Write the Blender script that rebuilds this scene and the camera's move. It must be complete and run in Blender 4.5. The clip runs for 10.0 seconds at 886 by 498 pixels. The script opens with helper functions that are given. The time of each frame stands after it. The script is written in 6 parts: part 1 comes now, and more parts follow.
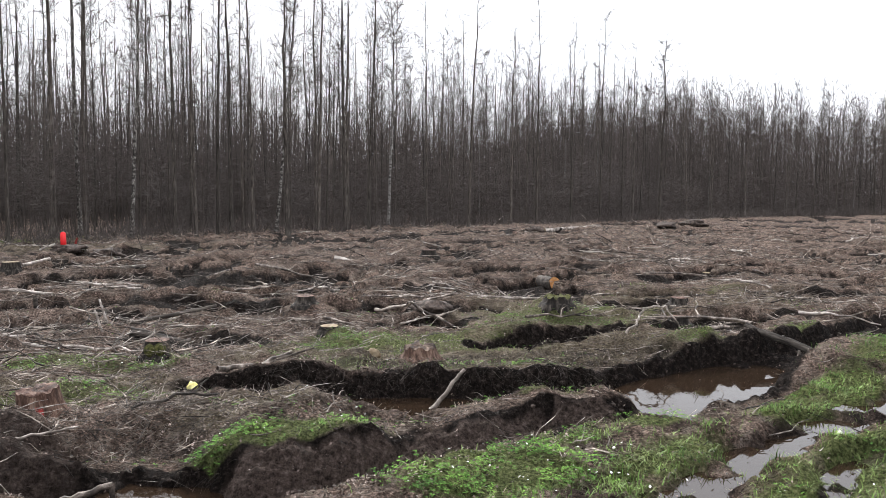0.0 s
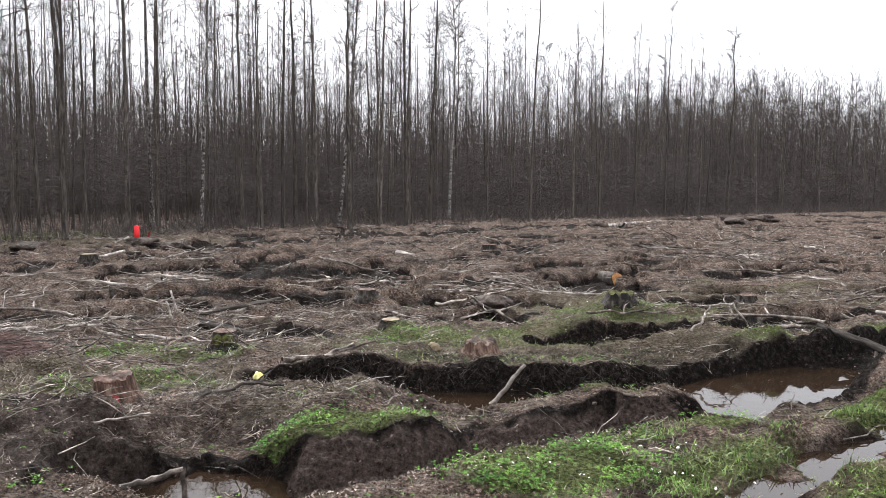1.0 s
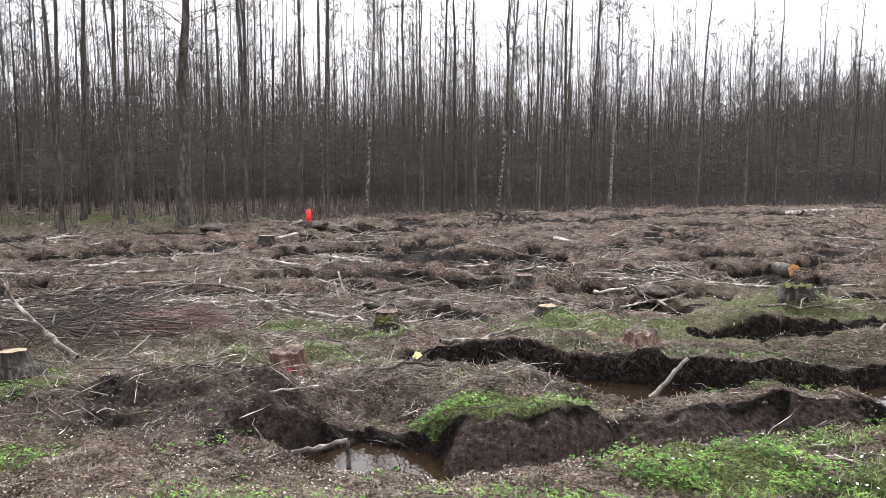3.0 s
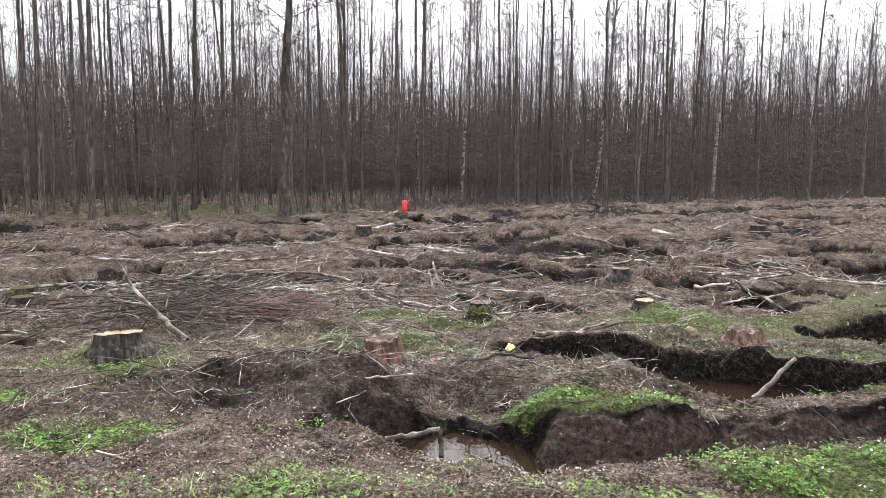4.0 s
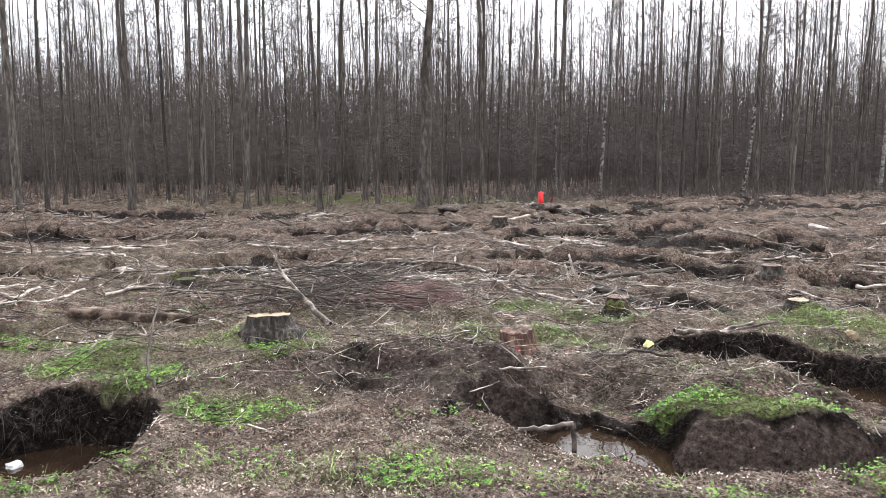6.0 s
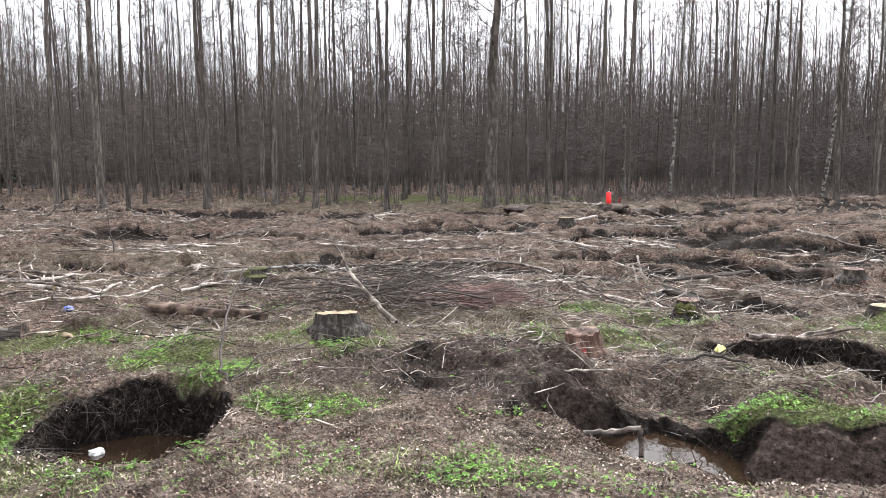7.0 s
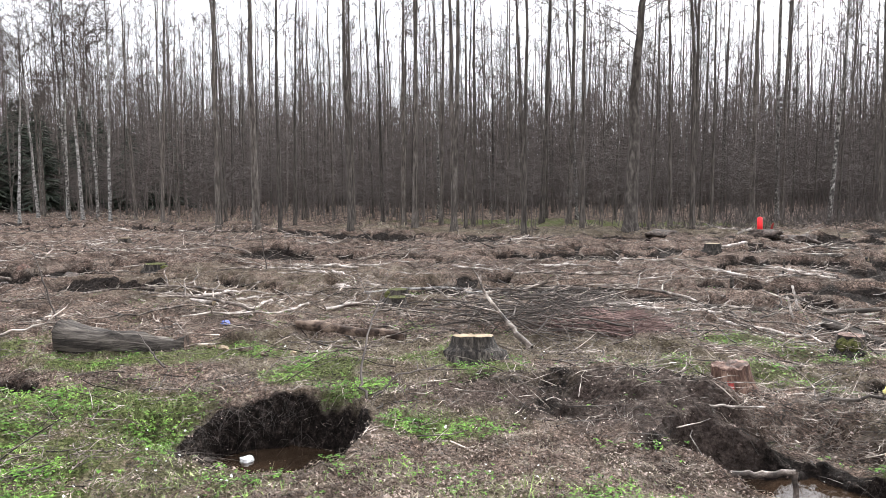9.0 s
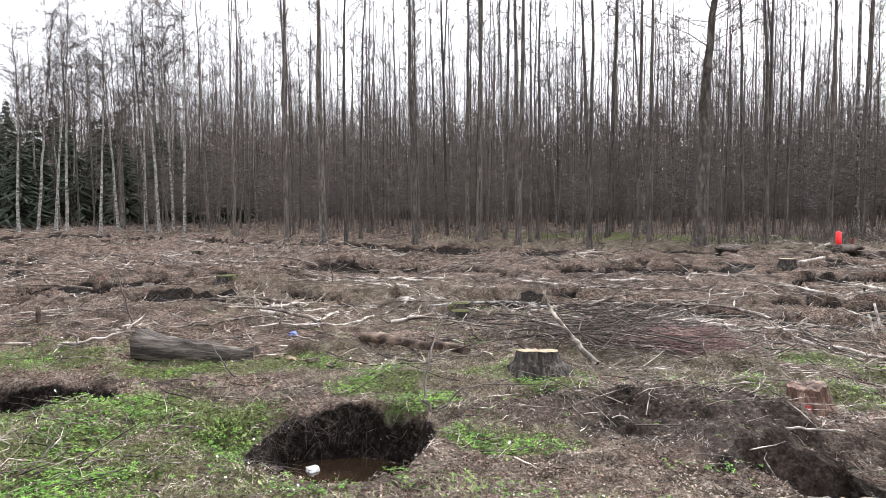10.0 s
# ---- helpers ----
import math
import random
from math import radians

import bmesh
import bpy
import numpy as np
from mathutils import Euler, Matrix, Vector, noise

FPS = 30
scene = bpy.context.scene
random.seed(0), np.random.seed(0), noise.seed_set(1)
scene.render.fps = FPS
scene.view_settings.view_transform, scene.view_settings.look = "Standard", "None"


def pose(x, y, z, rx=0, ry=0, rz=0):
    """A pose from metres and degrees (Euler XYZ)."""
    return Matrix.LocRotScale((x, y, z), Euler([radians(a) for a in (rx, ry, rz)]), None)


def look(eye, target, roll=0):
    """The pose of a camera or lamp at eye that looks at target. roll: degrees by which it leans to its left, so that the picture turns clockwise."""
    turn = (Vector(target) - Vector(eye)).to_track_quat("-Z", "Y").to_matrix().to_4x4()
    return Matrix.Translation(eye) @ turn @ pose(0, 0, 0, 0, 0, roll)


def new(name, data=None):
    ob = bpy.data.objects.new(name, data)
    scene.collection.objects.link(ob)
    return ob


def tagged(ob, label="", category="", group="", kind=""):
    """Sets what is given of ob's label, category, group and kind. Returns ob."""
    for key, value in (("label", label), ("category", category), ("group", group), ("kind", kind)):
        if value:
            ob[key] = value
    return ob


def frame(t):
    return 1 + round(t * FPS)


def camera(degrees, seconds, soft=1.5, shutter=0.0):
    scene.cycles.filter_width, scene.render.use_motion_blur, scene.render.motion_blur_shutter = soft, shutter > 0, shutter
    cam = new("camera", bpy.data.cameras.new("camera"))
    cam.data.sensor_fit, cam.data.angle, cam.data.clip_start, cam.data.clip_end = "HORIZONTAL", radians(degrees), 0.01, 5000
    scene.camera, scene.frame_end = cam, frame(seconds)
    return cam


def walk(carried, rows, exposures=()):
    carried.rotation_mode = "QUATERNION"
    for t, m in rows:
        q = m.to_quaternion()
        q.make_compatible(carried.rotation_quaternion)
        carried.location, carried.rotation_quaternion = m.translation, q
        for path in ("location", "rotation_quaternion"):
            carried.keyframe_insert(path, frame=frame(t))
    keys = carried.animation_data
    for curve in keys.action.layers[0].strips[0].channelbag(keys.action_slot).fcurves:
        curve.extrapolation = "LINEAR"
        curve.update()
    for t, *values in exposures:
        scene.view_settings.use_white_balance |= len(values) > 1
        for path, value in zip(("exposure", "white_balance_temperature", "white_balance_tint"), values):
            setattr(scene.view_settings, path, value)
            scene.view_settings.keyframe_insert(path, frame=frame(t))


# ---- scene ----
# A felled alder wood: rutted wet ground, stumps and brash, seen by a camera that turns on the spot.
cam = camera(62.1, 10.0, soft=0.7)
# seconds, x, y, z, yaw, pitch, lean
ROWS = [
    (0.0, 0.000, 0.000, 1.600, 0.00, -3.80, 0.29),
    (0.5, -0.002, -0.001, 1.601, 2.64, -4.03, 0.31),
    (1.0, -0.004, -0.002, 1.602, 4.71, -4.25, 0.28),
    (1.5, -0.005, -0.003, 1.602, 6.66, -4.42, 0.28),
    (2.0, -0.006, -0.003, 1.602, 9.52, -4.73, 0.27),
    (2.5, -0.008, -0.003, 1.603, 13.00, -5.07, 0.24),
    (4.0, -0.008, -0.003, 1.603, 24.31, -6.12, 0.11),
    (4.5, -0.010, -0.001, 1.604, 26.92, -6.44, 0.06),
    (5.0, -0.010, -0.001, 1.605, 29.74, -6.63, 0.00),
    (5.5, -0.009, -0.004, 1.605, 32.37, -6.74, -0.03),
    (7.0, -0.005, -0.015, 1.605, 40.01, -6.79, -0.23),
    (7.5, -0.005, -0.018, 1.605, 42.70, -6.62, -0.25),
    (8.0, -0.006, -0.019, 1.607, 45.48, -6.12, -0.28),
    (8.5, -0.006, -0.022, 1.610, 47.96, -5.53, -0.33),
    (9.0, -0.006, -0.026, 1.613, 50.63, -4.92, -0.34),
    (9.5, -0.005, -0.030, 1.615, 53.04, -4.29, -0.36),
    (10.0, -0.005, -0.034, 1.617, 55.60, -3.84, -0.41),
]
walk(cam, [(t, pose(x, y, z, 90 + p, 0, yaw) @ pose(0, 0, 0, 0, 0, lean)) for t, x, y, z, yaw, p, lean in ROWS], [(0.0, 0.04), (1.0, 0.16), (2.5, 0.37), (4.0, 0.52), (5.5, 0.58), (7.5, 0.66), (10.0, 0.61)])

# ---- world and sun: a bright overcast sky, the sun dimly behind the cloud over the wood ----
SUN_EL, SUN_YAW = 36.0, 22.0
world = bpy.data.worlds.new("world")
scene.world = world
world.use_nodes = True
wn, wl = world.node_tree.nodes, world.node_tree.links
wn.clear()
sky = wn.new("ShaderNodeTexSky")
sky.sky_type, sky.sun_disc = "NISHITA", False
sky.air_density, sky.dust_density = 1.0, 2.0
sky.sun_elevation, sky.sun_rotation = radians(SUN_EL), radians(-SUN_YAW)
dim = wn.new("ShaderNodeVectorMath")
dim.operation = "SCALE"
dim.inputs["Scale"].default_value = 0.10
cloud = wn.new("ShaderNodeMix")
cloud.data_type = "RGBA"
cloud.inputs["Factor"].default_value = 0.9
cover = wn.new("ShaderNodeTexCoord")
split = wn.new("ShaderNodeSeparateXYZ")
rise = wn.new("ShaderNodeMapRange")
rise.inputs["To Min"].default_value, rise.inputs["To Max"].default_value = 1.35, 1.75
tone = wn.new("ShaderNodeCombineColor")
wl.new(cover.outputs["Generated"], split.inputs[0])
wl.new(split.outputs["Z"], rise.inputs["Value"])
for k, share in enumerate((0.985, 1.0, 1.06)):
    part_k = wn.new("ShaderNodeMath")
    part_k.operation = "MULTIPLY"
    part_k.inputs[1].default_value = share
    wl.new(rise.outputs[0], part_k.inputs[0])
    wl.new(part_k.outputs[0], tone.inputs[k])
wl.new(tone.outputs[0], cloud.inputs["B"])
back = wn.new("ShaderNodeBackground")
back.inputs["Strength"].default_value = 1.08
wout = wn.new("ShaderNodeOutputWorld")
wl.new(sky.outputs[0], dim.inputs[0])
wl.new(dim.outputs[0], cloud.inputs["A"])
wl.new(cloud.outputs["Result"], back.inputs["Color"])
wl.new(back.outputs[0], wout.inputs["Surface"])
sun = new("sun", bpy.data.lights.new("sun", "SUN"))
sun.data.energy, sun.data.angle, sun.data.color = 5.7, radians(7), (1.0, 0.975, 0.95)
se, sy = radians(SUN_EL), radians(SUN_YAW)
sun.matrix_world = look((0, 0, 30), Vector((0, 0, 30)) - Vector((-math.sin(sy) * math.cos(se), math.cos(sy) * math.cos(se), math.sin(se))))


# ---- materials ----
def material(name, stops, scale=8.0, detail=6.0, rough=0.9, bump=0.0, bump_scale=60.0, stretch=(1, 1, 1), island=0.0, random=0.0, spec=0.3, coords="Object"):
    """A noise between colours (position, r, g, b), with fine relief, each island or object a little lighter or darker."""
    m = bpy.data.materials.new(name)
    m.use_nodes = True
    n, l = m.node_tree.nodes, m.node_tree.links
    bsdf = n["Principled BSDF"]
    tex = n.new("ShaderNodeTexCoord")
    mp = n.new("ShaderNodeMapping")
    mp.inputs["Scale"].default_value = stretch
    l.new(tex.outputs[coords], mp.inputs[0])
    nz = n.new("ShaderNodeTexNoise")
    nz.inputs["Scale"].default_value, nz.inputs["Detail"].default_value = scale, detail
    nz.inputs["Roughness"].default_value = 0.65
    l.new(mp.outputs[0], nz.inputs["Vector"])
    ramp = n.new("ShaderNodeValToRGB")
    while len(ramp.color_ramp.elements) < len(stops):
        ramp.color_ramp.elements.new(0.5)
    for e, (p, *c) in zip(ramp.color_ramp.elements, stops):
        e.position, e.color = p, (*c, 1)
    l.new(nz.outputs["Fac"], ramp.inputs[0])
    colour = ramp.outputs[0]
    for amount, node, out in ((island, "ShaderNodeNewGeometry", "Random Per Island"), (random, "ShaderNodeObjectInfo", "Random")):
        if amount:
            src = n.new(node)
            rng = n.new("ShaderNodeMapRange")
            rng.inputs["To Min"].default_value, rng.inputs["To Max"].default_value = 1 - amount, 1 + amount
            l.new(src.outputs[out], rng.inputs["Value"])
            mul = n.new("ShaderNodeVectorMath")
            mul.operation = "SCALE"
            l.new(colour, mul.inputs[0])
            l.new(rng.outputs[0], mul.inputs["Scale"])
            colour = mul.outputs[0]
    l.new(colour, bsdf.inputs["Base Color"])
    bsdf.inputs["Roughness"].default_value = rough
    bsdf.inputs["Specular IOR Level"].default_value = spec
    if bump:
        n2 = n.new("ShaderNodeTexNoise")
        n2.inputs["Scale"].default_value, n2.inputs["Detail"].default_value = bump_scale, 5
        l.new(mp.outputs[0], n2.inputs["Vector"])
        bp = n.new("ShaderNodeBump")
        bp.inputs["Strength"].default_value, bp.inputs["Distance"].default_value = bump, 0.02
        l.new(n2.outputs["Fac"], bp.inputs["Height"])
        l.new(bp.outputs[0], bsdf.inputs["Normal"])
    return m


def ground_material():
    """Leaf litter, bare wet soil and green growth, laid out by the ground's own layers."""
    m = bpy.data.materials.new("ground")
    m.use_nodes = True
    n, l = m.node_tree.nodes, m.node_tree.links
    bsdf = n["Principled BSDF"]
    tex = n.new("ShaderNodeTexCoord")

    def noise_ramp(scale, stops, detail=8, rough=0.7):
        nz = n.new("ShaderNodeTexNoise")
        nz.inputs["Scale"].default_value, nz.inputs["Detail"].default_value, nz.inputs["Roughness"].default_value = scale, detail, rough
        l.new(tex.outputs["Object"], nz.inputs["Vector"])
        ramp = n.new("ShaderNodeValToRGB")
        while len(ramp.color_ramp.elements) < len(stops):
            ramp.color_ramp.elements.new(0.5)
        for e, (p, *c) in zip(ramp.color_ramp.elements, stops):
            e.position, e.color = p, (*c, 1)
        l.new(nz.outputs["Fac"], ramp.inputs[0])
        return ramp.outputs[0], nz.outputs["Fac"]

    def mix(fac, a, b):
        mx = n.new("ShaderNodeMix")
        mx.data_type = "RGBA"
        l.new(fac, mx.inputs["Factor"])
        l.new(a, mx.inputs["A"])
        l.new(b, mx.inputs["B"])
        return mx.outputs["Result"]

    def layer(name, noise_fac, lo, hi):
        at = n.new("ShaderNodeAttribute")
        at.attribute_name = name
        add = n.new("ShaderNodeMath")
        add.operation = "ADD"
        l.new(at.outputs["Fac"], add.inputs[0])
        l.new(noise_fac, add.inputs[1])
        rng = n.new("ShaderNodeMapRange")
        rng.inputs["From Min"].default_value, rng.inputs["From Max"].default_value = lo, hi
        l.new(add.outputs[0], rng.inputs["Value"])
        return rng.outputs[0]

    litter, lf = noise_ramp(34, [(0.41, 0.012, 0.0085, 0.007), (0.48, 0.055, 0.040, 0.033), (0.54, 0.165, 0.123, 0.103), (0.63, 0.48, 0.39, 0.335)], 10, 0.8)
    broad, bf = noise_ramp(1.6, [(0.40, 0.38, 0.355, 0.345), (0.58, 1.85, 1.74, 1.68)], 7, 0.65)
    mul = n.new("ShaderNodeMix")
    mul.data_type, mul.blend_type = "RGBA", "MULTIPLY"
    mul.inputs["Factor"].default_value = 1.0
    l.new(litter, mul.inputs["A"])
    l.new(broad, mul.inputs["B"])
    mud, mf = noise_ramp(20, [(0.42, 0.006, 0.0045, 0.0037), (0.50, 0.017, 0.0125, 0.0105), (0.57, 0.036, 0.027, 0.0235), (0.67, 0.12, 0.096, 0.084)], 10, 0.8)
    green, gf = noise_ramp(36, [(0.40, 0.03, 0.033, 0.014), (0.5, 0.10, 0.122, 0.042), (0.62, 0.22, 0.235, 0.105)], 9, 0.75)
    straw, sf = noise_ramp(44, [(0.40, 0.03, 0.024, 0.015), (0.5, 0.12, 0.10, 0.065), (0.62, 0.32, 0.275, 0.19)], 9, 0.75)
    wood, wf = noise_ramp(3.0, [(0.3, 0.0, 0.0, 0.0), (0.7, 1, 1, 1)], 7, 0.65)
    # matted strands: thin ridges of stretched noise, at several angles and two sizes
    strand = None
    for turn, fine in ((8, 66), (49, 60), (97, 70), (141, 58), (28, 34)):
        mp = n.new("ShaderNodeMapping")
        mp.inputs["Rotation"].default_value = (0, 0, radians(turn))
        mp.inputs["Scale"].default_value = (fine * 0.09, fine, fine * 0.3)
        l.new(tex.outputs["Object"], mp.inputs[0])
        nz = n.new("ShaderNodeTexNoise")
        nz.inputs["Scale"].default_value, nz.inputs["Detail"].default_value, nz.inputs["Distortion"].default_value = 1.0, 1.5, 0.6
        l.new(mp.outputs[0], nz.inputs["Vector"])
        away = n.new("ShaderNodeMath")
        away.operation = "COMPARE"
        away.inputs[1].default_value, away.inputs[2].default_value = 0.5, 0.022
        l.new(nz.outputs["Fac"], away.inputs[0])
        if strand is None:
            strand = away.outputs[0]
        else:
            top = n.new("ShaderNodeMath")
            top.operation = "MAXIMUM"
            l.new(strand, top.inputs[0])
            l.new(away.outputs[0], top.inputs[1])
            strand = top.outputs[0]
    fibre, ff = noise_ramp(5, [(0.38, 0.045, 0.033, 0.026), (0.5, 0.17, 0.13, 0.105), (0.62, 0.46, 0.39, 0.33)], 6, 0.7)
    k = layer("straw", wf, 0.75, 1.15)
    colour = mix(k, mul.outputs["Result"], straw)
    part_of = n.new("ShaderNodeMath")
    part_of.operation = "MULTIPLY"
    part_of.inputs[1].default_value = 0.5
    l.new(strand, part_of.inputs[0])
    colour = mix(part_of.outputs[0], colour, fibre)
    kg = layer("green", wf, 0.75, 1.2)
    colour = mix(kg, colour, green)
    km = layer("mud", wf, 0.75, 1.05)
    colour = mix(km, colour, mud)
    paste, pf = noise_ramp(26, [(0.38, 0.02, 0.0145, 0.012), (0.47, 0.075, 0.055, 0.046), (0.56, 0.14, 0.105, 0.09), (0.68, 0.29, 0.235, 0.205)], 10, 0.78)
    kc = layer("clay", wf, 0.7, 1.1)
    colour = mix(kc, colour, paste)
    l.new(colour, bsdf.inputs["Base Color"])
    rr = n.new("ShaderNodeMapRange")
    rr.inputs["To Min"].default_value, rr.inputs["To Max"].default_value = 0.95, 0.85
    l.new(km, rr.inputs["Value"])
    l.new(rr.outputs[0], bsdf.inputs["Roughness"])
    bsdf.inputs["Specular IOR Level"].default_value = 0.06
    n2 = n.new("ShaderNodeTexNoise")
    n2.inputs["Scale"].default_value, n2.inputs["Detail"].default_value, n2.inputs["Roughness"].default_value = 34, 10, 0.85
    l.new(tex.outputs["Object"], n2.inputs["Vector"])
    bp = n.new("ShaderNodeBump")
    bp.inputs["Strength"].default_value, bp.inputs["Distance"].default_value = 1.0, 0.09
    lift = n.new("ShaderNodeMath")
    lift.operation = "MULTIPLY_ADD"
    lift.inputs[1].default_value = 0.12
    l.new(strand, lift.inputs[0])
    l.new(n2.outputs["Fac"], lift.inputs[2])
    l.new(lift.outputs[0], bp.inputs["Height"])
    l.new(bp.outputs[0], bsdf.inputs["Normal"])
    return m


def water_material():
    m = bpy.data.materials.new("water")
    m.use_nodes = True
    n, l = m.node_tree.nodes, m.node_tree.links
    b = n["Principled BSDF"]
    b.inputs["Base Color"].default_value = (0.022, 0.014, 0.009, 1)
    b.inputs["Roughness"].default_value = 0.02
    b.inputs["IOR"].default_value = 1.33
    b.inputs["Specular IOR Level"].default_value = 1.0
    tex = n.new("ShaderNodeTexCoord")
    nz = n.new("ShaderNodeTexNoise")
    nz.inputs["Scale"].default_value, nz.inputs["Detail"].default_value = 5, 2
    l.new(tex.outputs["Object"], nz.inputs["Vector"])
    bp = n.new("ShaderNodeBump")
    bp.inputs["Strength"].default_value, bp.inputs["Distance"].default_value = 0.06, 0.02
    l.new(nz.outputs["Fac"], bp.inputs["Height"])
    l.new(bp.outputs[0], b.inputs["Normal"])
    return m


GROUND = ground_material()
WATER = water_material()
ALDER = material("alder_bark", [(0.36, 0.028, 0.0235, 0.0205), (0.5, 0.072, 0.061, 0.053), (0.64, 0.145, 0.128, 0.112)], 5, rough=0.95, bump=0.6, bump_scale=25, stretch=(3, 3, 0.5), random=0.35)
BIRCH = material("birch_bark", [(0.38, 0.03, 0.027, 0.025), (0.47, 0.15, 0.14, 0.132), (0.6, 0.34, 0.325, 0.305), (0.8, 0.46, 0.44, 0.42)], 4, rough=0.8, bump=0.3, stretch=(2, 2, 3.5))
TWIG = material("dark_twigs", [(0.35, 0.045, 0.037, 0.033), (0.65, 0.115, 0.098, 0.088)], 3, rough=0.95, island=0.3)
THICKET = material("dark_scrub", [(0.35, 0.066, 0.056, 0.051), (0.65, 0.118, 0.101, 0.093)], 3, rough=0.95, island=0.18)
FAR_STEM = material("far_stems", [(0.35, 0.04, 0.034, 0.03), (0.65, 0.13, 0.112, 0.1)], 3, rough=0.95, island=0.55)
BIRCH_OLD = material("flecked_birch_bark", [(0.44, 0.03, 0.026, 0.023), (0.52, 0.12, 0.11, 0.10), (0.62, 0.34, 0.325, 0.30), (0.8, 0.48, 0.46, 0.43)], 5, rough=0.85, bump=0.3, stretch=(2, 2, 2.5))
BRASH = material("grey_brash", [(0.38, 0.022, 0.017, 0.014), (0.5, 0.10, 0.079, 0.066), (0.62, 0.38, 0.325, 0.28)], 6, rough=0.7, island=0.85, bump=0.3)
PALE = material("pale_sticks", [(0.38, 0.10, 0.082, 0.069), (0.5, 0.26, 0.222, 0.194), (0.62, 0.56, 0.505, 0.46)], 6, rough=0.7, island=0.45, bump=0.3)
CUT = material("cut_wood", [(0.3, 0.14, 0.10, 0.058), (0.5, 0.23, 0.175, 0.11), (0.7, 0.34, 0.28, 0.195)], 9, rough=0.8, bump=0.3, bump_scale=40)
ORANGE = material("fresh_alder_cut", [(0.35, 0.36, 0.15, 0.045), (0.5, 0.52, 0.25, 0.09), (0.65, 0.62, 0.36, 0.16)], 14, rough=0.8, bump=0.3, bump_scale=40)
RUST = material("rusty_bark", [(0.36, 0.022, 0.0125, 0.0095), (0.5, 0.085, 0.047, 0.034), (0.64, 0.22, 0.145, 0.11)], 9, rough=0.85, bump=0.8, bump_scale=30, stretch=(2, 2, 0.5))
REDCUT = material("rusty_wood", [(0.38, 0.03, 0.017, 0.013), (0.5, 0.085, 0.045, 0.034), (0.62, 0.18, 0.115, 0.088)], 14, rough=0.85, bump=0.6, bump_scale=40, stretch=(1, 1, 0.4))
ROT = material("rotten_wood", [(0.38, 0.022, 0.0155, 0.012), (0.5, 0.07, 0.048, 0.038), (0.63, 0.21, 0.155, 0.12)], 8, rough=0.95, bump=0.8, bump_scale=30)
OLDLOG = material("weathered_log", [(0.38, 0.012, 0.01, 0.0085), (0.5, 0.042, 0.035, 0.03), (0.63, 0.13, 0.113, 0.097)], 5, rough=0.9, bump=0.9, bump_scale=22, stretch=(0.35, 3, 3))
STUMP = material("stump_bark", [(0.38, 0.007, 0.0055, 0.0046), (0.5, 0.022, 0.018, 0.015), (0.63, 0.085, 0.072, 0.06)], 7, rough=0.9, bump=1.0, bump_scale=18, stretch=(3, 3, 0.5))
MOSS = material("moss", [(0.36, 0.02, 0.022, 0.008), (0.5, 0.055, 0.058, 0.016), (0.66, 0.12, 0.115, 0.04)], 30, rough=1.0, bump=0.8)
BLADE = material("green_blades", [(0.36, 0.075, 0.115, 0.026), (0.5, 0.15, 0.22, 0.055), (0.64, 0.27, 0.345, 0.115)], 2.5, rough=0.6, island=0.45)
FRESH = material("fresh_grass", [(0.36, 0.055, 0.11, 0.02), (0.5, 0.125, 0.22, 0.045), (0.64, 0.25, 0.36, 0.10)], 2.5, rough=0.6, island=0.4)
STRAW = material("dead_grass", [(0.3, 0.09, 0.074, 0.05), (0.6, 0.25, 0.215, 0.158), (0.8, 0.40, 0.355, 0.275)], 4, rough=0.8, island=0.6)
LEAF = material("leaf_litter", [(0.38, 0.03, 0.02, 0.016), (0.5, 0.12, 0.084, 0.069), (0.62, 0.34, 0.27, 0.23)], 3, rough=0.7, island=0.8)
HERB = material("anemone_leaves", [(0.35, 0.032, 0.078, 0.014), (0.5, 0.08, 0.17, 0.03), (0.68, 0.175, 0.285, 0.06)], 5, rough=0.85, island=0.5, spec=0.08)
PETAL = material("white_petals", [(0.3, 0.72, 0.72, 0.68), (0.7, 0.85, 0.85, 0.82)], 20, rough=0.6)
EARTH = material("dark_earth", [(0.38, 0.016, 0.011, 0.0088), (0.5, 0.05, 0.037, 0.03), (0.64, 0.13, 0.10, 0.085)], 9, rough=0.9, bump=1.0, bump_scale=25)
RED = material("red_plastic", [(0.3, 0.70, 0.02, 0.025), (0.7, 0.85, 0.035, 0.04)], 4, rough=0.5)
SPRAY = material("red_spray", [(0.35, 0.10, 0.03, 0.026), (0.65, 0.42, 0.05, 0.045)], 24, rough=0.9)
YELLOW = material("yellow_paper", [(0.3, 0.72, 0.62, 0.16), (0.7, 0.85, 0.80, 0.40)], 10, rough=0.7)
WHITE = material("white_plastic", [(0.3, 0.66, 0.66, 0.65), (0.7, 0.82, 0.82, 0.82)], 8, rough=0.45, bump=0.3)
BLUE = material("blue_plastic", [(0.3, 0.10, 0.14, 0.45), (0.7, 0.16, 0.22, 0.6)], 8, rough=0.5)
NEEDLE = material("spruce_needles", [(0.3, 0.018, 0.024, 0.017), (0.7, 0.045, 0.055, 0.038)], 2, rough=0.8, island=0.4)


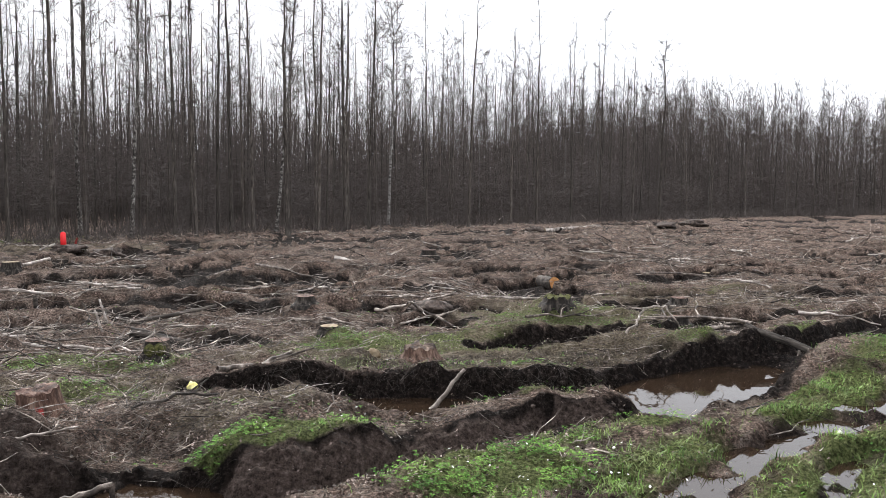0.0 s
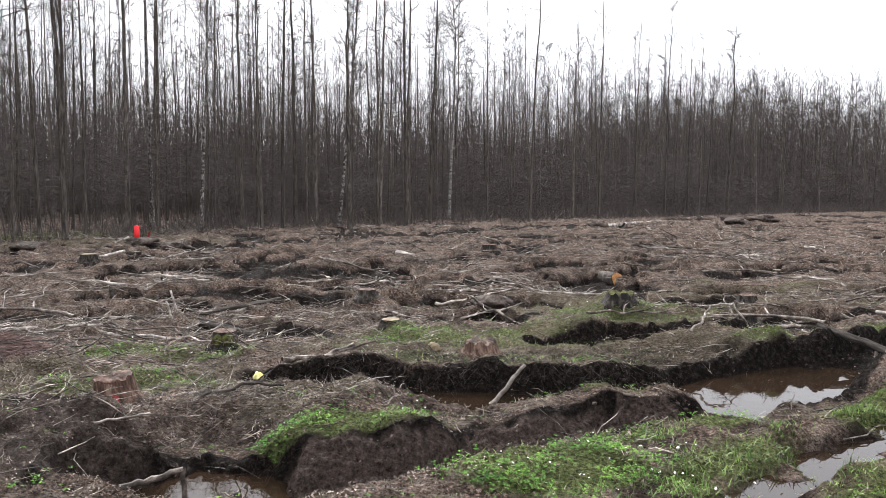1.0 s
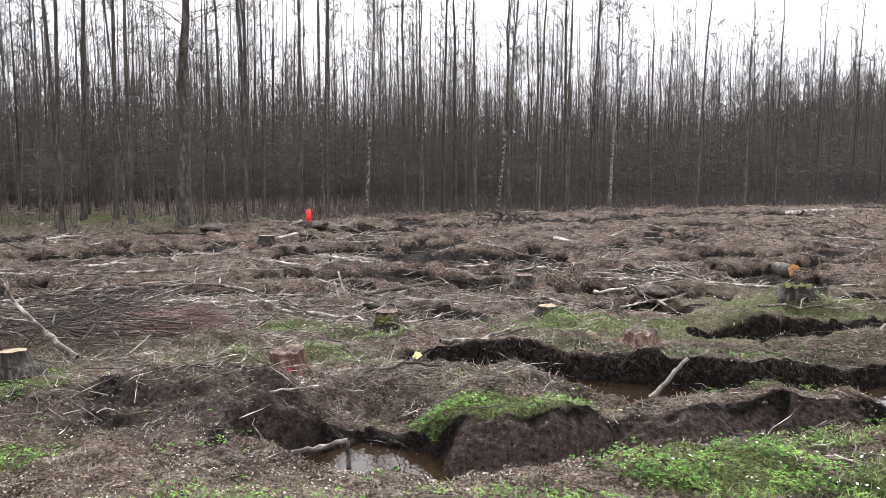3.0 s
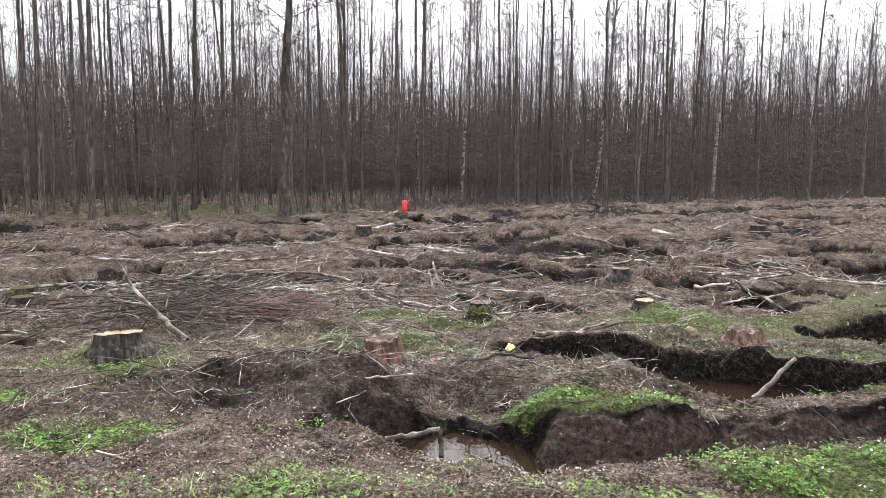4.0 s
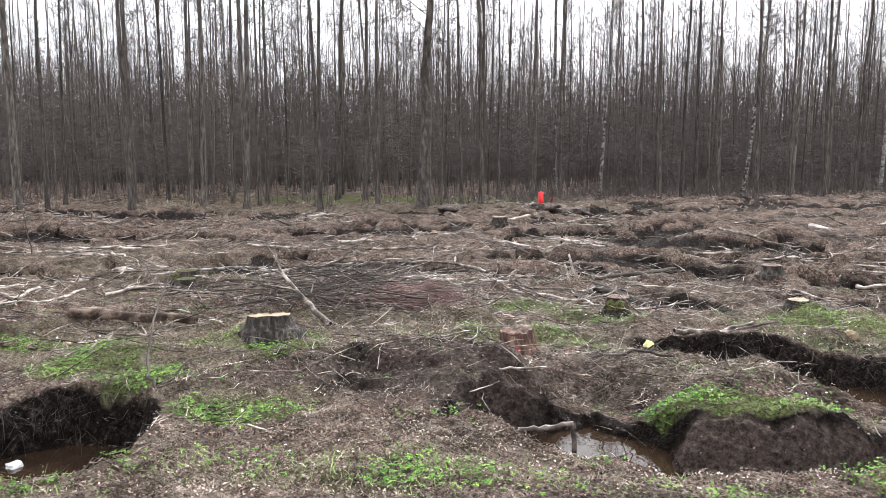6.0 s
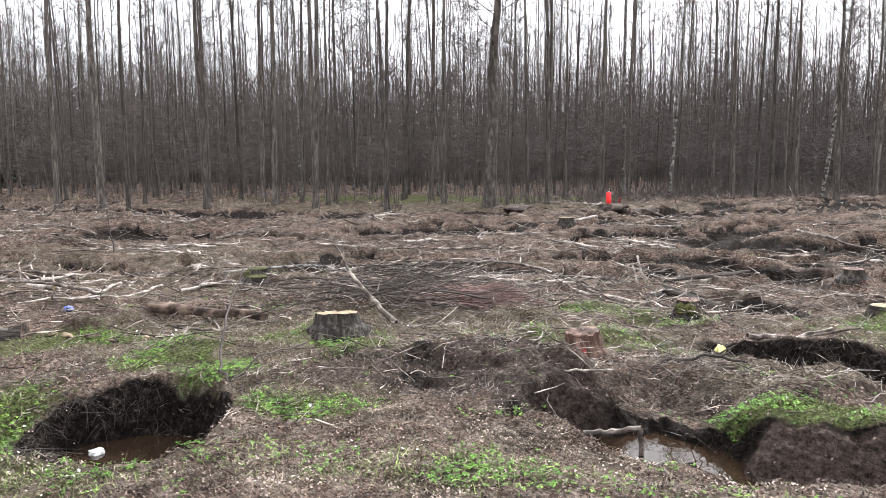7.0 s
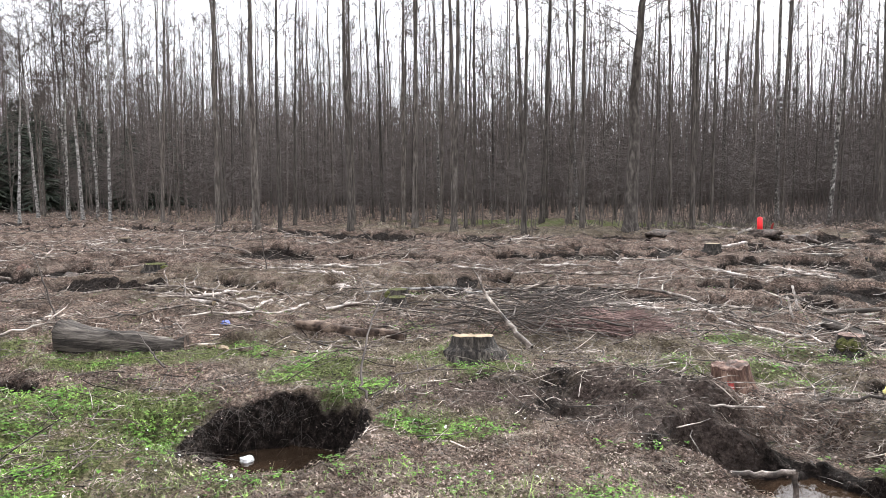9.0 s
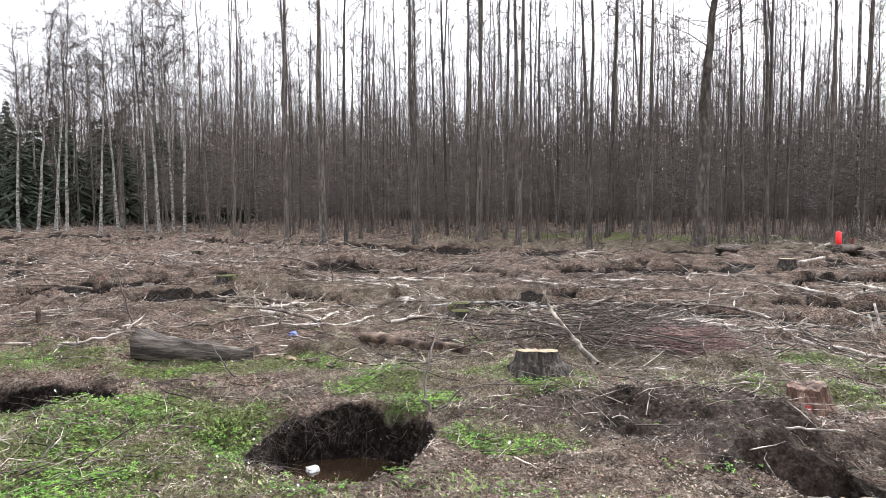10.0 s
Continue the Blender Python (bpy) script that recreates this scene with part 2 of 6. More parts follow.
# ---- mesh tools ----
def mesh_of(name, verts, faces, mat):
    """A mesh from arrays: verts n x 3, faces m x 3 or m x 4."""
    me = bpy.data.meshes.new(name)
    verts, faces = np.asarray(verts, dtype=np.float32), np.asarray(faces, dtype=np.int32)
    k = faces.shape[1]
    me.vertices.add(len(verts))
    me.vertices.foreach_set("co", verts.ravel())
    me.loops.add(faces.size)
    me.loops.foreach_set("vertex_index", faces.ravel())
    me.polygons.add(len(faces))
    me.polygons.foreach_set("loop_start", np.arange(0, faces.size, k, dtype=np.int32))
    me.polygons.foreach_set("loop_total", np.full(len(faces), k, dtype=np.int32))
    me.update(calc_edges=True)
    me.materials.append(mat)
    return me


def smooth(me):
    me.polygons.foreach_set("use_smooth", np.ones(len(me.polygons), dtype=bool))
    return me


def tubes(paths, radii, sides):
    """Tapered tubes along n paths of k points (n x k x 3) with radii n x k: verts and quads, the ends drawn to a point by small radii."""
    paths, radii = np.asarray(paths, dtype=float), np.asarray(radii, dtype=float)
    n, k, _ = paths.shape
    d = np.gradient(paths, axis=1)
    d /= np.linalg.norm(d, axis=2, keepdims=True) + 1e-9
    ref = np.where(np.abs(d[..., 2:3]) > 0.8, np.array([1.0, 0, 0]), np.array([0, 0, 1.0]))
    u = np.cross(d, ref)
    u /= np.linalg.norm(u, axis=2, keepdims=True) + 1e-9
    v = np.cross(d, u)
    a = np.arange(sides) * 2 * np.pi / sides
    ring = u[:, :, None, :] * np.cos(a)[None, None, :, None] + v[:, :, None, :] * np.sin(a)[None, None, :, None]
    verts = paths[:, :, None, :] + ring * radii[:, :, None, None]
    i = np.arange(n * k * sides).reshape(n, k, sides)
    j = np.roll(i, -1, axis=2)
    quads = np.stack([i[:, :-1], i[:, 1:], j[:, 1:], j[:, :-1]], axis=-1).reshape(-1, 4)
    return verts.reshape(-1, 3), quads


def slivers(foot, tip, wide, rng):
    """Twigs too fine to be round: slender three-cornered splints from foot to tip."""
    way = tip - foot
    side = np.cross(way, rng.normal(0, 1, way.shape))
    side *= (0.5 * np.broadcast_to(wide, (len(foot),)) / (np.linalg.norm(side, axis=1) + 1e-9))[:, None]
    v = np.stack([foot - side, foot + side, tip], 1)
    return v.reshape(-1, 3), np.arange(3 * len(foot)).reshape(-1, 3)


def joined(pieces):
    """One set of verts and triangles out of several sets of quads or triangles."""
    vs, fs, at = [], [], 0
    for v, q in pieces:
        vs.append(v)
        fs.append((np.concatenate([q[:, :3], q[:, [0, 2, 3]]]) if q.shape[1] == 4 else q) + at)
        at += len(v)
    return np.concatenate(vs), np.concatenate(fs)


def part(name, me, parent, label=""):
    ob = new(name, me)
    ob.parent = parent
    if label:
        ob["label"] = label
    return ob


def thing(name, label, category, m, group="", me=None, kind=""):
    ob = new(name, me)
    ob.matrix_world = m
    return tagged(ob, label, category, group, kind)


# ---- the lie of the land ----
RNG = np.random.default_rng(7)
LATTICE = RNG.random((256, 256))


def lattice_noise(x, y, size):
    x, y = np.asarray(x) / size + 1000.3, np.asarray(y) / size + 1000.7
    i, j = np.floor(x).astype(int), np.floor(y).astype(int)
    u, v = x - i, y - j
    u, v = u * u * (3 - 2 * u), v * v * (3 - 2 * v)
    i0, i1, j0, j1 = i % 256, (i + 1) % 256, j % 256, (j + 1) % 256
    return ((LATTICE[i0, j0] * (1 - u) + LATTICE[i1, j0] * u) * (1 - v) + (LATTICE[i0, j1] * (1 - u) + LATTICE[i1, j1] * u) * v) * 2 - 1


def fbm(x, y, size, octaves=4, gain=0.5):
    total, amp = 0.0, 1.0
    for o in range(octaves):
        total = total + amp * lattice_noise(x + 17.1 * o, y - 9.7 * o, size / 2**o)
        amp *= gain
    return total


def step(a, b, x):
    s = np.clip((x - a) / (b - a), 0, 1)
    return s * s * (3 - 2 * s)


def oval(x, y, cx, cy, rx, ry, turn=0.0):
    """Distance from the middle of a turned oval, 1 on its rim."""
    c, s = math.cos(radians(turn)), math.sin(radians(turn))
    dx, dy = x - cx, y - cy
    return np.sqrt(((dx * c + dy * s) / rx) ** 2 + ((-dx * s + dy * c) / ry) ** 2)


def along(x, y, pts):
    """Distance from a line of points (x, y, half width, depth), and the width and depth beside it."""
    best = np.full(np.shape(x), 1e9)
    wide, deep = np.zeros(np.shape(x)), np.zeros(np.shape(x))
    for (x0, y0, w0, d0), (x1, y1, w1, d1) in zip(pts, pts[1:]):
        ex, ey = x1 - x0, y1 - y0
        s = np.clip(((x - x0) * ex + (y - y0) * ey) / (ex * ex + ey * ey), 0, 1)
        dist = np.hypot(x - x0 - s * ex, y - y0 - s * ey)
        near = dist < best
        best = np.where(near, dist, best)
        wide, deep = np.where(near, w0 + s * (w1 - w0), wide), np.where(near, d0 + s * (d1 - d0), deep)
    return best, wide, deep


# the wood's edge, from far along one side to the other
EDGE = [(-80.0, 4.0), (-44.0, 7.0), (-34.0, 9.6), (-27.0, 11.6), (-22.0, 15.0), (-15.2, 20.4), (-13.2, 27.0), (-9.5, 34.0), (-4.0, 40.5), (4.3, 48.7), (14.0, 58.0), (26.0, 71.0), (42.0, 84.0), (64.0, 98.0), (140.0, 135.0)]


def wood_depth(x, y):
    """How far inside the wood a place is; below zero in the open."""
    best, side = np.full(np.shape(x), 1e9), np.zeros(np.shape(x))
    for (x0, y0), (x1, y1) in zip(EDGE, EDGE[1:]):
        ex, ey = x1 - x0, y1 - y0
        s = np.clip(((x - x0) * ex + (y - y0) * ey) / (ex * ex + ey * ey), 0, 1)
        dist = np.hypot(x - x0 - s * ex, y - y0 - s * ey)
        near = dist < best
        best = np.where(near, dist, best)
        side = np.where(near, np.sign(ex * (y - y0) - ey * (x - x0)), side)
    return best * side


# wheel ruts: x, y, half width, depth
RUT_BACK = [(-2.4, 6.2, 0.16, 0.05), (-1.8, 6.28, 0.34, 0.26), (-1.0, 6.25, 0.44, 0.32), (-0.2, 6.28, 0.48, 0.32), (0.5, 6.4, 0.42, 0.30), (1.2, 6.55, 0.42, 0.30), (1.9, 6.75, 0.50, 0.32), (2.6, 7.1, 0.56, 0.32), (3.2, 7.6, 0.48, 0.32), (3.9, 8.15, 0.36, 0.28), (4.9, 8.85, 0.33, 0.22), (8.5, 12.0, 0.3, 0.08)]
RUT_FRONT = [(-2.45, 4.2, 0.30, 0.34), (-2.0, 4.33, 0.44, 0.46), (-1.6, 4.24, 0.40, 0.40), (-1.15, 4.2, 0.37, 0.27), (-0.5, 4.52, 0.34, 0.23), (-0.1, 4.9, 0.32, 0.21), (0.5, 5.18, 0.28, 0.21), (0.95, 5.47, 0.26, 0.2), (1.4, 5.6, 0.22, 0.18), (1.75, 5.8, 0.16, 0.14)]
RUT_FAR = [(0.5, 8.25, 0.25, 0.14), (1.3, 8.6, 0.42, 0.30), (2.3, 9.05, 0.30, 0.20), (3.4, 9.6, 0.30, 0.20), (5.0, 10.5, 0.3, 0.12)]
RUT_WOOD = [(-44.0, 4.4, 0.5, 0.1), (-33.0, 7.9, 0.5, 0.26), (-26.5, 9.9, 0.5, 0.3), (-21.0, 13.4, 0.45, 0.3), (-17.5, 16.0, 0.4, 0.28), (-14.0, 18.6, 0.5, 0.3), (-11.5, 20.6, 0.4, 0.28), (-8.5, 22.4, 0.4, 0.3), (-5.0, 26.5, 0.5, 0.3), (-1.0, 33.0, 0.6, 0.25)]
RUTS = (RUT_BACK, RUT_FRONT, RUT_FAR, RUT_WOOD)
# the ridge of soil left between the two ruts: x, y, half width, height
RIDGE = [(-0.7, 5.15, 0.30, 0.02), (0.07, 5.35, 0.26, 0.03), (0.5, 5.66, 0.24, 0.045), (0.95, 5.9, 0.22, 0.05), (1.35, 5.95, 0.2, 0.04), (1.6, 5.9, 0.16, 0.01)]
# track over the verge where water stands: x, y, half width, depth
TRACK = [(0.9, 3.6, 0.16, 0.05), (1.5, 4.1, 0.20, 0.075), (1.95, 4.68, 0.10, 0.05), (2.25, 4.92, 0.17, 0.075), (2.6, 5.2, 0.17, 0.075), (3.3, 5.68, 0.19, 0.08), (3.9, 6.1, 0.19, 0.08), (6.0, 7.9, 0.2, 0.08)]
TRACK_2 = [(1.9, 3.6, 0.08, 0.05), (2.45, 4.38, 0.10, 0.085), (2.9, 4.68, 0.09, 0.085), (3.6, 5.1, 0.08, 0.05), (5.0, 6.0, 0.1, 0.05)]
# pits, x, y, radii, turn, depth
PITS = [(-4.5, 2.15, 0.64, 0.66, 64, 0.46), (-6.9, 0.25, 0.9, 0.5, 80, 0.40)]
# rises: x, y, radii, turn, height
RISES = [
    (-1.1, 5.38, 0.45, 0.30, 10, 0.10), (-3.3, 4.65, 0.75, 0.42, 20, 0.15), (-2.75, 4.95, 0.35, 0.25, 0, 0.05),
    (-3.0, 3.75, 0.7, 0.25, 25, 0.05), (0.3, 4.25, 0.6, 0.35, 15, 0.03), (1.55, 5.25, 0.4, 0.2, 35, 0.04), (3.0, 8.2, 0.9, 0.35, 25, 0.06),
    (1.55, 10.2, 0.55, 0.5, 0, 0.14), (-1.97, 10.5, 0.5, 0.4, 0, 0.12), (-5.1, 4.5, 0.6, 0.5, 0, 0.02), (-5.3, 3.3, 0.6, 0.4, 60, 0.10),
]
# churned hollows with bare dark soil: x, y, radii, turn, depth
HOLLOWS = [
    (3.0, 11.6, 0.9, 0.45, 15, 0.22), (-0.6, 10.8, 1.3, 0.4, 5, 0.24), (-3.75, 10.7, 1.3, 0.6, 15, 0.26), (-2.9, 8.6, 0.9, 0.35, -10, 0.14), (-6.3, 8.9, 0.9, 0.4, 20, 0.14), (-1.6, 13.5, 1.8, 0.5, 0, 0.16), (-6.6, 15.2, 1.6, 0.5, 10, 0.2), (-12.9, 3.4, 1.0, 0.6, 70, 0.18),
]
HOLLOWS_2 = [
    (-0.9, 9.6, 1.2, 0.2, 5, 0.14), (3.9, 12.7, 0.9, 0.35, 10, 0.24), (-5.2, 14.9, 1.5, 0.35, 0, 0.2), (-7.4, 17.6, 1.1, 0.4, 0, 0.2), (7.1, 12.8, 1.3, 0.5, 20, 0.2), (5.4, 9.3, 0.7, 0.35, 40, 0.18), (-15.2, 2.3, 0.4, 1.1, 0, 0.25), (-4.4, 11.6, 1.3, 0.35, 5, 0.2), (-4.0, 14.3, 1.8, 0.5, 10, 0.24), (-2.2, 12.4, 1.2, 0.3, 0, 0.2),
    (-9.3, 20.6, 1.6, 0.7, 0, 0.25), (-12.5, 20.5, 1.2, 0.6, 30, 0.25), (-3.0, 24.0, 2.5, 0.7, 5, 0.2), (-17.0, 14.5, 2.2, 0.6, 40, 0.2), (-14.0, 12.4, 1.4, 0.5, 40, 0.18), (-20.5, 12.0, 2.4, 0.5, 45, 0.2), (5.5, 15.5, 1.4, 0.5, 10, 0.18), (-10.8, 13.0, 1.1, 0.5, 30, 0.16),
    (-22.5, 13.5, 5.0, 0.6, 30, 0.22), (-15.0, 18.6, 5.0, 0.6, 35, 0.22), (-7.0, 28.5, 5.0, 0.7, 20, 0.2), (3.0, 38.0, 7.0, 0.8, 35, 0.2),
]


def churn(x, y):
    """Patches torn up by wheels and skidded stems, out on the clearing."""
    far = step(9.0, 11.0, np.hypot(x, y) + 0.25 * np.minimum(x + 3, 0)) * step(1.0, -1.5, wood_depth(x, y))
    return far * step(0.05, 0.13, 0.17 * step(-12.0, -6.0, x) + fbm(0.8 * x + 0.5 * y + 3, 1.7 * y - 0.9 * x, 1.5, 4, 0.55)) * step(-0.35, 0.15, fbm(x + 50, y, 4.0, 2))


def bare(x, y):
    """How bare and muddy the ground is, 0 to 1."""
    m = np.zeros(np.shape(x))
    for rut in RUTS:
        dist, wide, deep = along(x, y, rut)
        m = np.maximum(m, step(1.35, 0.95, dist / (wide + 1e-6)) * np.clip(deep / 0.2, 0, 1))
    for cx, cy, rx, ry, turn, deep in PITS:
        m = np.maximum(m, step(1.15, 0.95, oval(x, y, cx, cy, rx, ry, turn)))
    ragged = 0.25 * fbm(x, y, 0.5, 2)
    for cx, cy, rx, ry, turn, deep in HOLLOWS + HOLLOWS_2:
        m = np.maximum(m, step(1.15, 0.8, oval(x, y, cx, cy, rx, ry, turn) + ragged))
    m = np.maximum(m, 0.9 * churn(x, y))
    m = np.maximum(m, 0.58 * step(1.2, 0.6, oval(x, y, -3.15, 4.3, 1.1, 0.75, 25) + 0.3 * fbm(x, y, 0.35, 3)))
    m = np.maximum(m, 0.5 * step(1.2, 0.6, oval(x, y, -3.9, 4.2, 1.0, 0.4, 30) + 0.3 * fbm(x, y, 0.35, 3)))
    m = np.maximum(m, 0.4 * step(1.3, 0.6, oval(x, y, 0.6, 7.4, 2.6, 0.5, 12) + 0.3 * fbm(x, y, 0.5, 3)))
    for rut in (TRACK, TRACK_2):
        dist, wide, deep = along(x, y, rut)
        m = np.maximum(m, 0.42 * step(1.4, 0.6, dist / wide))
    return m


def clay(x, y):
    """Smooth grey-brown clay on the far slope of the front rut, crumbly drier soil on the bank beyond it."""
    torn = 0.35 * fbm(x + 2, y, 0.3, 4, 0.6)
    m = 0.45 * step(1.2, 0.6, oval(x, y, -3.15, 4.2, 1.0, 0.62, 25) + torn)
    dist, wide, deep = along(x, y, RUT_FRONT)
    m = np.maximum(m, 0.8 * step(1.25, 0.7, dist / (wide + 1e-6) + torn) * step(-1.75, -1.25, x + 0.5 * torn) * step(0.05, 0.15, deep))
    m = np.maximum(m, 0.6 * step(1.2, 0.6, oval(x, y, -0.2, 5.85, 0.7, 0.16, 5) + torn))
    return np.maximum(m, 0.6 * step(1.2, 0.6, oval(x, y, -4.1, 3.7, 0.8, 0.35, 40) + torn))


# green growth: x, y, radii, turn, strength
GREENS = [
    (-1.2, 4.82, 0.62, 0.22, 8, 1.2), (-0.55, 5.08, 0.45, 0.14, 10, 1.0), (0.3, 4.25, 0.58, 0.4, 15, 1.3), (1.55, 5.3, 0.36, 0.2, 30, 1.2), (0.95, 4.95, 0.4, 0.18, 30, 0.6), (3.2, 6.1, 1.2, 0.4, 44, 1.2), (5.2, 7.9, 1.5, 0.6, 45, 1.1), (1.5, 4.45, 0.8, 0.4, 40, 0.7), (2.5, 4.4, 1.2, 0.4, 40, 0.9), (0.9, 5.92, 0.35, 0.1, 20, 0.6), (-0.1, 8.4, 1.9, 0.75, 8, 0.8), (-0.1, 7.1, 1.7, 0.25, 5, 0.85),
    (-1.3, 8.6, 0.3, 0.3, 0, 1.0), (1.9, 10.2, 1.8, 1.3, 10, 0.55), (3.0, 8.2, 0.9, 0.4, 25, 0.8), (4.6, 8.9, 0.6, 0.5, 0, 0.9),
]
GREENS_2 = [
    (-5.15, 4.15, 0.55, 0.4, 30, 0.8), (-4.6, 4.3, 0.35, 0.3, 30, 0.8), (-3.75, 4.9, 0.3, 0.15, 20, 1.0), (-5.4, 3.0, 0.5, 0.35, 55, 0.95), (-4.75, 3.05, 0.35, 0.25, 55, 0.9), (-3.75, 3.1, 0.5, 0.3, 50, 0.65), (-5.6, 0.9, 1.5, 1.0, 70, 0.72), (-7.4, 1.9, 1.0, 0.6, 60, 0.8), (-4.4, 0.7, 1.3, 0.8, 60, 0.75), (-8.4, 0.7, 1.2, 0.8, 80, 0.6), (-2.6, 2.75, 1.8, 0.35, 28, 0.34), (-2.9, 5.9, 1.2, 0.3, 15, 0.55),
]
GREENS_3 = [(-4.0, 7.0, 1.0, 0.4, 20, 0.6), (-3.0, 7.0, 0.6, 0.35, 0, 0.6), (-6.8, 2.9, 0.8, 0.4, 40, 0.7), (3.5, 13.0, 3.0, 0.8, 10, 0.35), (-8.0, 24.0, 3.0, 0.5, 10, 0.4), (-20.0, 24.0, 9.0, 3.0, 35, 0.6), (-1.2, 3.3, 2.0, 0.3, 10, 0.3)]
STRAWS = [(-6.0, 3.6, 1.6, 0.9, 40, 0.9), (-4.4, 3.6, 1.5, 1.2, 30, 0.6), (-3.6, 5.9, 1.5, 0.6, 20, 0.95), (-4.9, 5.4, 1.3, 0.7, 30, 0.8), (1.2, 7.6, 1.8, 0.4, 15, 0.8), (-1.5, 5.5, 0.6, 0.35, 10, 0.8), (1.8, 10.2, 2.0, 1.2, 0, 0.9), (0.4, 7.9, 3.0, 0.7, 8, 0.85), (-3.0, 2.6, 3.0, 1.0, 30, 0.3), (3.4, 12.0, 4.0, 1.5, 10, 0.5), (-17, 20, 12, 2.0, 35, 0.6), (-11.0, 6.0, 5.5, 3.5, 30, 0.42)]


def patches(x, y, table):
    m = np.zeros(np.shape(x))
    for cx, cy, rx, ry, turn, k in table:
        m = np.maximum(m, k * step(1.35, 0.5, oval(x, y, cx, cy, rx, ry, turn)))
    return m


def green(x, y):
    return patches(x, y, GREENS + GREENS_2 + GREENS_3) * (1 - 0.85 * bare(x, y)) * (0.62 + 0.38 * step(-0.4, 0.2, fbm(x + 12, y - 5, 0.45, 3)))


def ground_z(x, y):
    x, y = np.asarray(x, dtype=float), np.asarray(y, dtype=float)
    r = np.hypot(x, y)
    far = step(3.5, 8.0, r) * step(110, 40, r)
    z = 0.045 * fbm(x, y, 2.6, 3) * (0.3 + far) + 0.03 * fbm(x, y, 0.5, 4, 0.65) * (0.4 + 0.6 * step(2.5, 5.0, r))
    z = z + far * (0.085 * step(0.1, 0.55, fbm(x - 7, y + 3, 1.0, 3, 0.55)) + 0.03 * fbm(x, y + 8, 0.33, 2)) + 0.010 * fbm(x + 3, y, 0.09, 2) * step(14, 6, r)
    # sod left standing between the ruts, with a sharp edge, and the ridge that runs on from it
    z = z + 0.025 * step(1.15, 0.7, oval(x, y, -1.1, 5.1, 0.70, 0.56, 14) + 0.12 * fbm(x, y, 0.3, 3))
    dist, wide, deep = along(x, y, RIDGE)
    z = z + deep * step(1.2, 0.4, dist / wide + 0.3 * fbm(x, y, 0.3, 3))
    ragged = 0.12 * fbm(x, y, 0.4, 2)
    for cx, cy, rx, ry, turn, h in RISES:
        z = z + h * step(1.25, 0.25, oval(x, y, cx, cy, rx, ry, turn) + ragged)
    rough = 0.6 + fbm(x, y, 0.5, 2)
    # low banks: before the trench, and between the sod and the back rut
    z = z - 0.09 * step(1.4, 0.5, oval(x, y, -1.5, 3.82, 0.95, 0.42, 24)) - 0.12 * step(1.35, 0.5, oval(x, y, -0.42, 5.42, 0.55, 0.36, 12))
    wob = 0.10 * fbm(x, y, 0.45, 3) + 0.04 * fbm(x, y, 0.12, 2)
    cut = np.zeros(np.shape(x))
    for rut in RUTS:
        dist, wide, deep = along(x, y, rut)
        cut = np.maximum(cut, deep * (step(1.3, 0.1, dist / (wide + 1e-6) + wob) if rut is RUT_FRONT else step(1.16, 0.68, dist / (wide + 1e-6) + wob)))
        z = z + (0.018 if rut is RUT_FRONT else 0.10 if rut is RUT_WOOD else 0.025) * np.clip(deep / 0.3, 0, 1) * step(1.7, 1.25, dist / (wide + 1e-6)) * step(0.9, 1.2, dist / (wide + 1e-6)) * rough
    for cx, cy, rx, ry, turn, deep in PITS:
        cut = np.maximum(cut, deep * step(1.12, 0.82, oval(x, y, cx, cy, rx, ry, turn) + wob))
    # the trench's standing water lies open towards the verge
    cut = np.maximum(cut, 0.43 * step(1.25, 0.65, oval(x, y, -1.85, 4.3, 0.60, 0.45, 12) + wob))
    # the pool's basin and its low near bank
    cut = np.maximum(cut, 0.32 * step(1.15, 0.8, oval(x, y, 2.5, 6.95, 1.35, 0.46, 40) + wob))
    cut = np.maximum(cut, 0.2 * step(1.3, 0.6, oval(x, y, 2.6, 6.42, 1.3, 0.42, 42) + wob))
    # leafy slope down into the pit, and the brash-filled hollow behind the front rut
    cut = np.maximum(cut, 0.20 * step(1.3, 0.2, oval(x, y, -4.95, 1.75, 0.55, 0.42, 62)))
    cut = np.maximum(cut, 0.22 * step(1.25, 0.35, oval(x, y, -2.05, 4.85, 0.6, 0.5, 10)))
    for cx, cy, rx, ry, turn, deep in HOLLOWS + HOLLOWS_2:
        cut = np.maximum(cut, deep * step(1.15, 0.7, oval(x, y, cx, cy, rx, ry, turn) + 2 * wob))
    cut = np.maximum(cut, 0.24 * churn(x, y))
    for rut in (TRACK, TRACK_2):
        dist, wide, deep = along(x, y, rut)
        cut = np.maximum(cut, deep * step(1.5, 0.6, dist / wide + 5 * wob))
    dist, wide, deep = along(x, y, TRACK)
    z = z + (0.05 * fbm(x + 2, y, 0.2, 3) - 0.018) * step(5.0, 1.0, dist / wide)
    z = z - cut
    # tyre lugs pressed into the front rut's far slope
    dist, wide, deep = along(x, y, RUT_FRONT)
    z = z + 0.016 * np.sin((x * 0.9 - y * 0.5) * 2 * np.pi / 0.17) * step(1.1, 0.8, dist / wide) * step(0.25, 0.5, dist / wide) * step(-1.0, -0.6, x) * step(1.4, 0.8, x)
    paste = clay(x, y)
    dist, wide, deep = along(x, y, RUT_FRONT)
    z = z + paste * 0.026 * np.sin(2 * np.pi * dist / 0.13 + 5.0 * fbm(x + 1, y, 0.5, 3)) * step(0.02, 0.2, dist) * step(0.6, 0.45, dist)
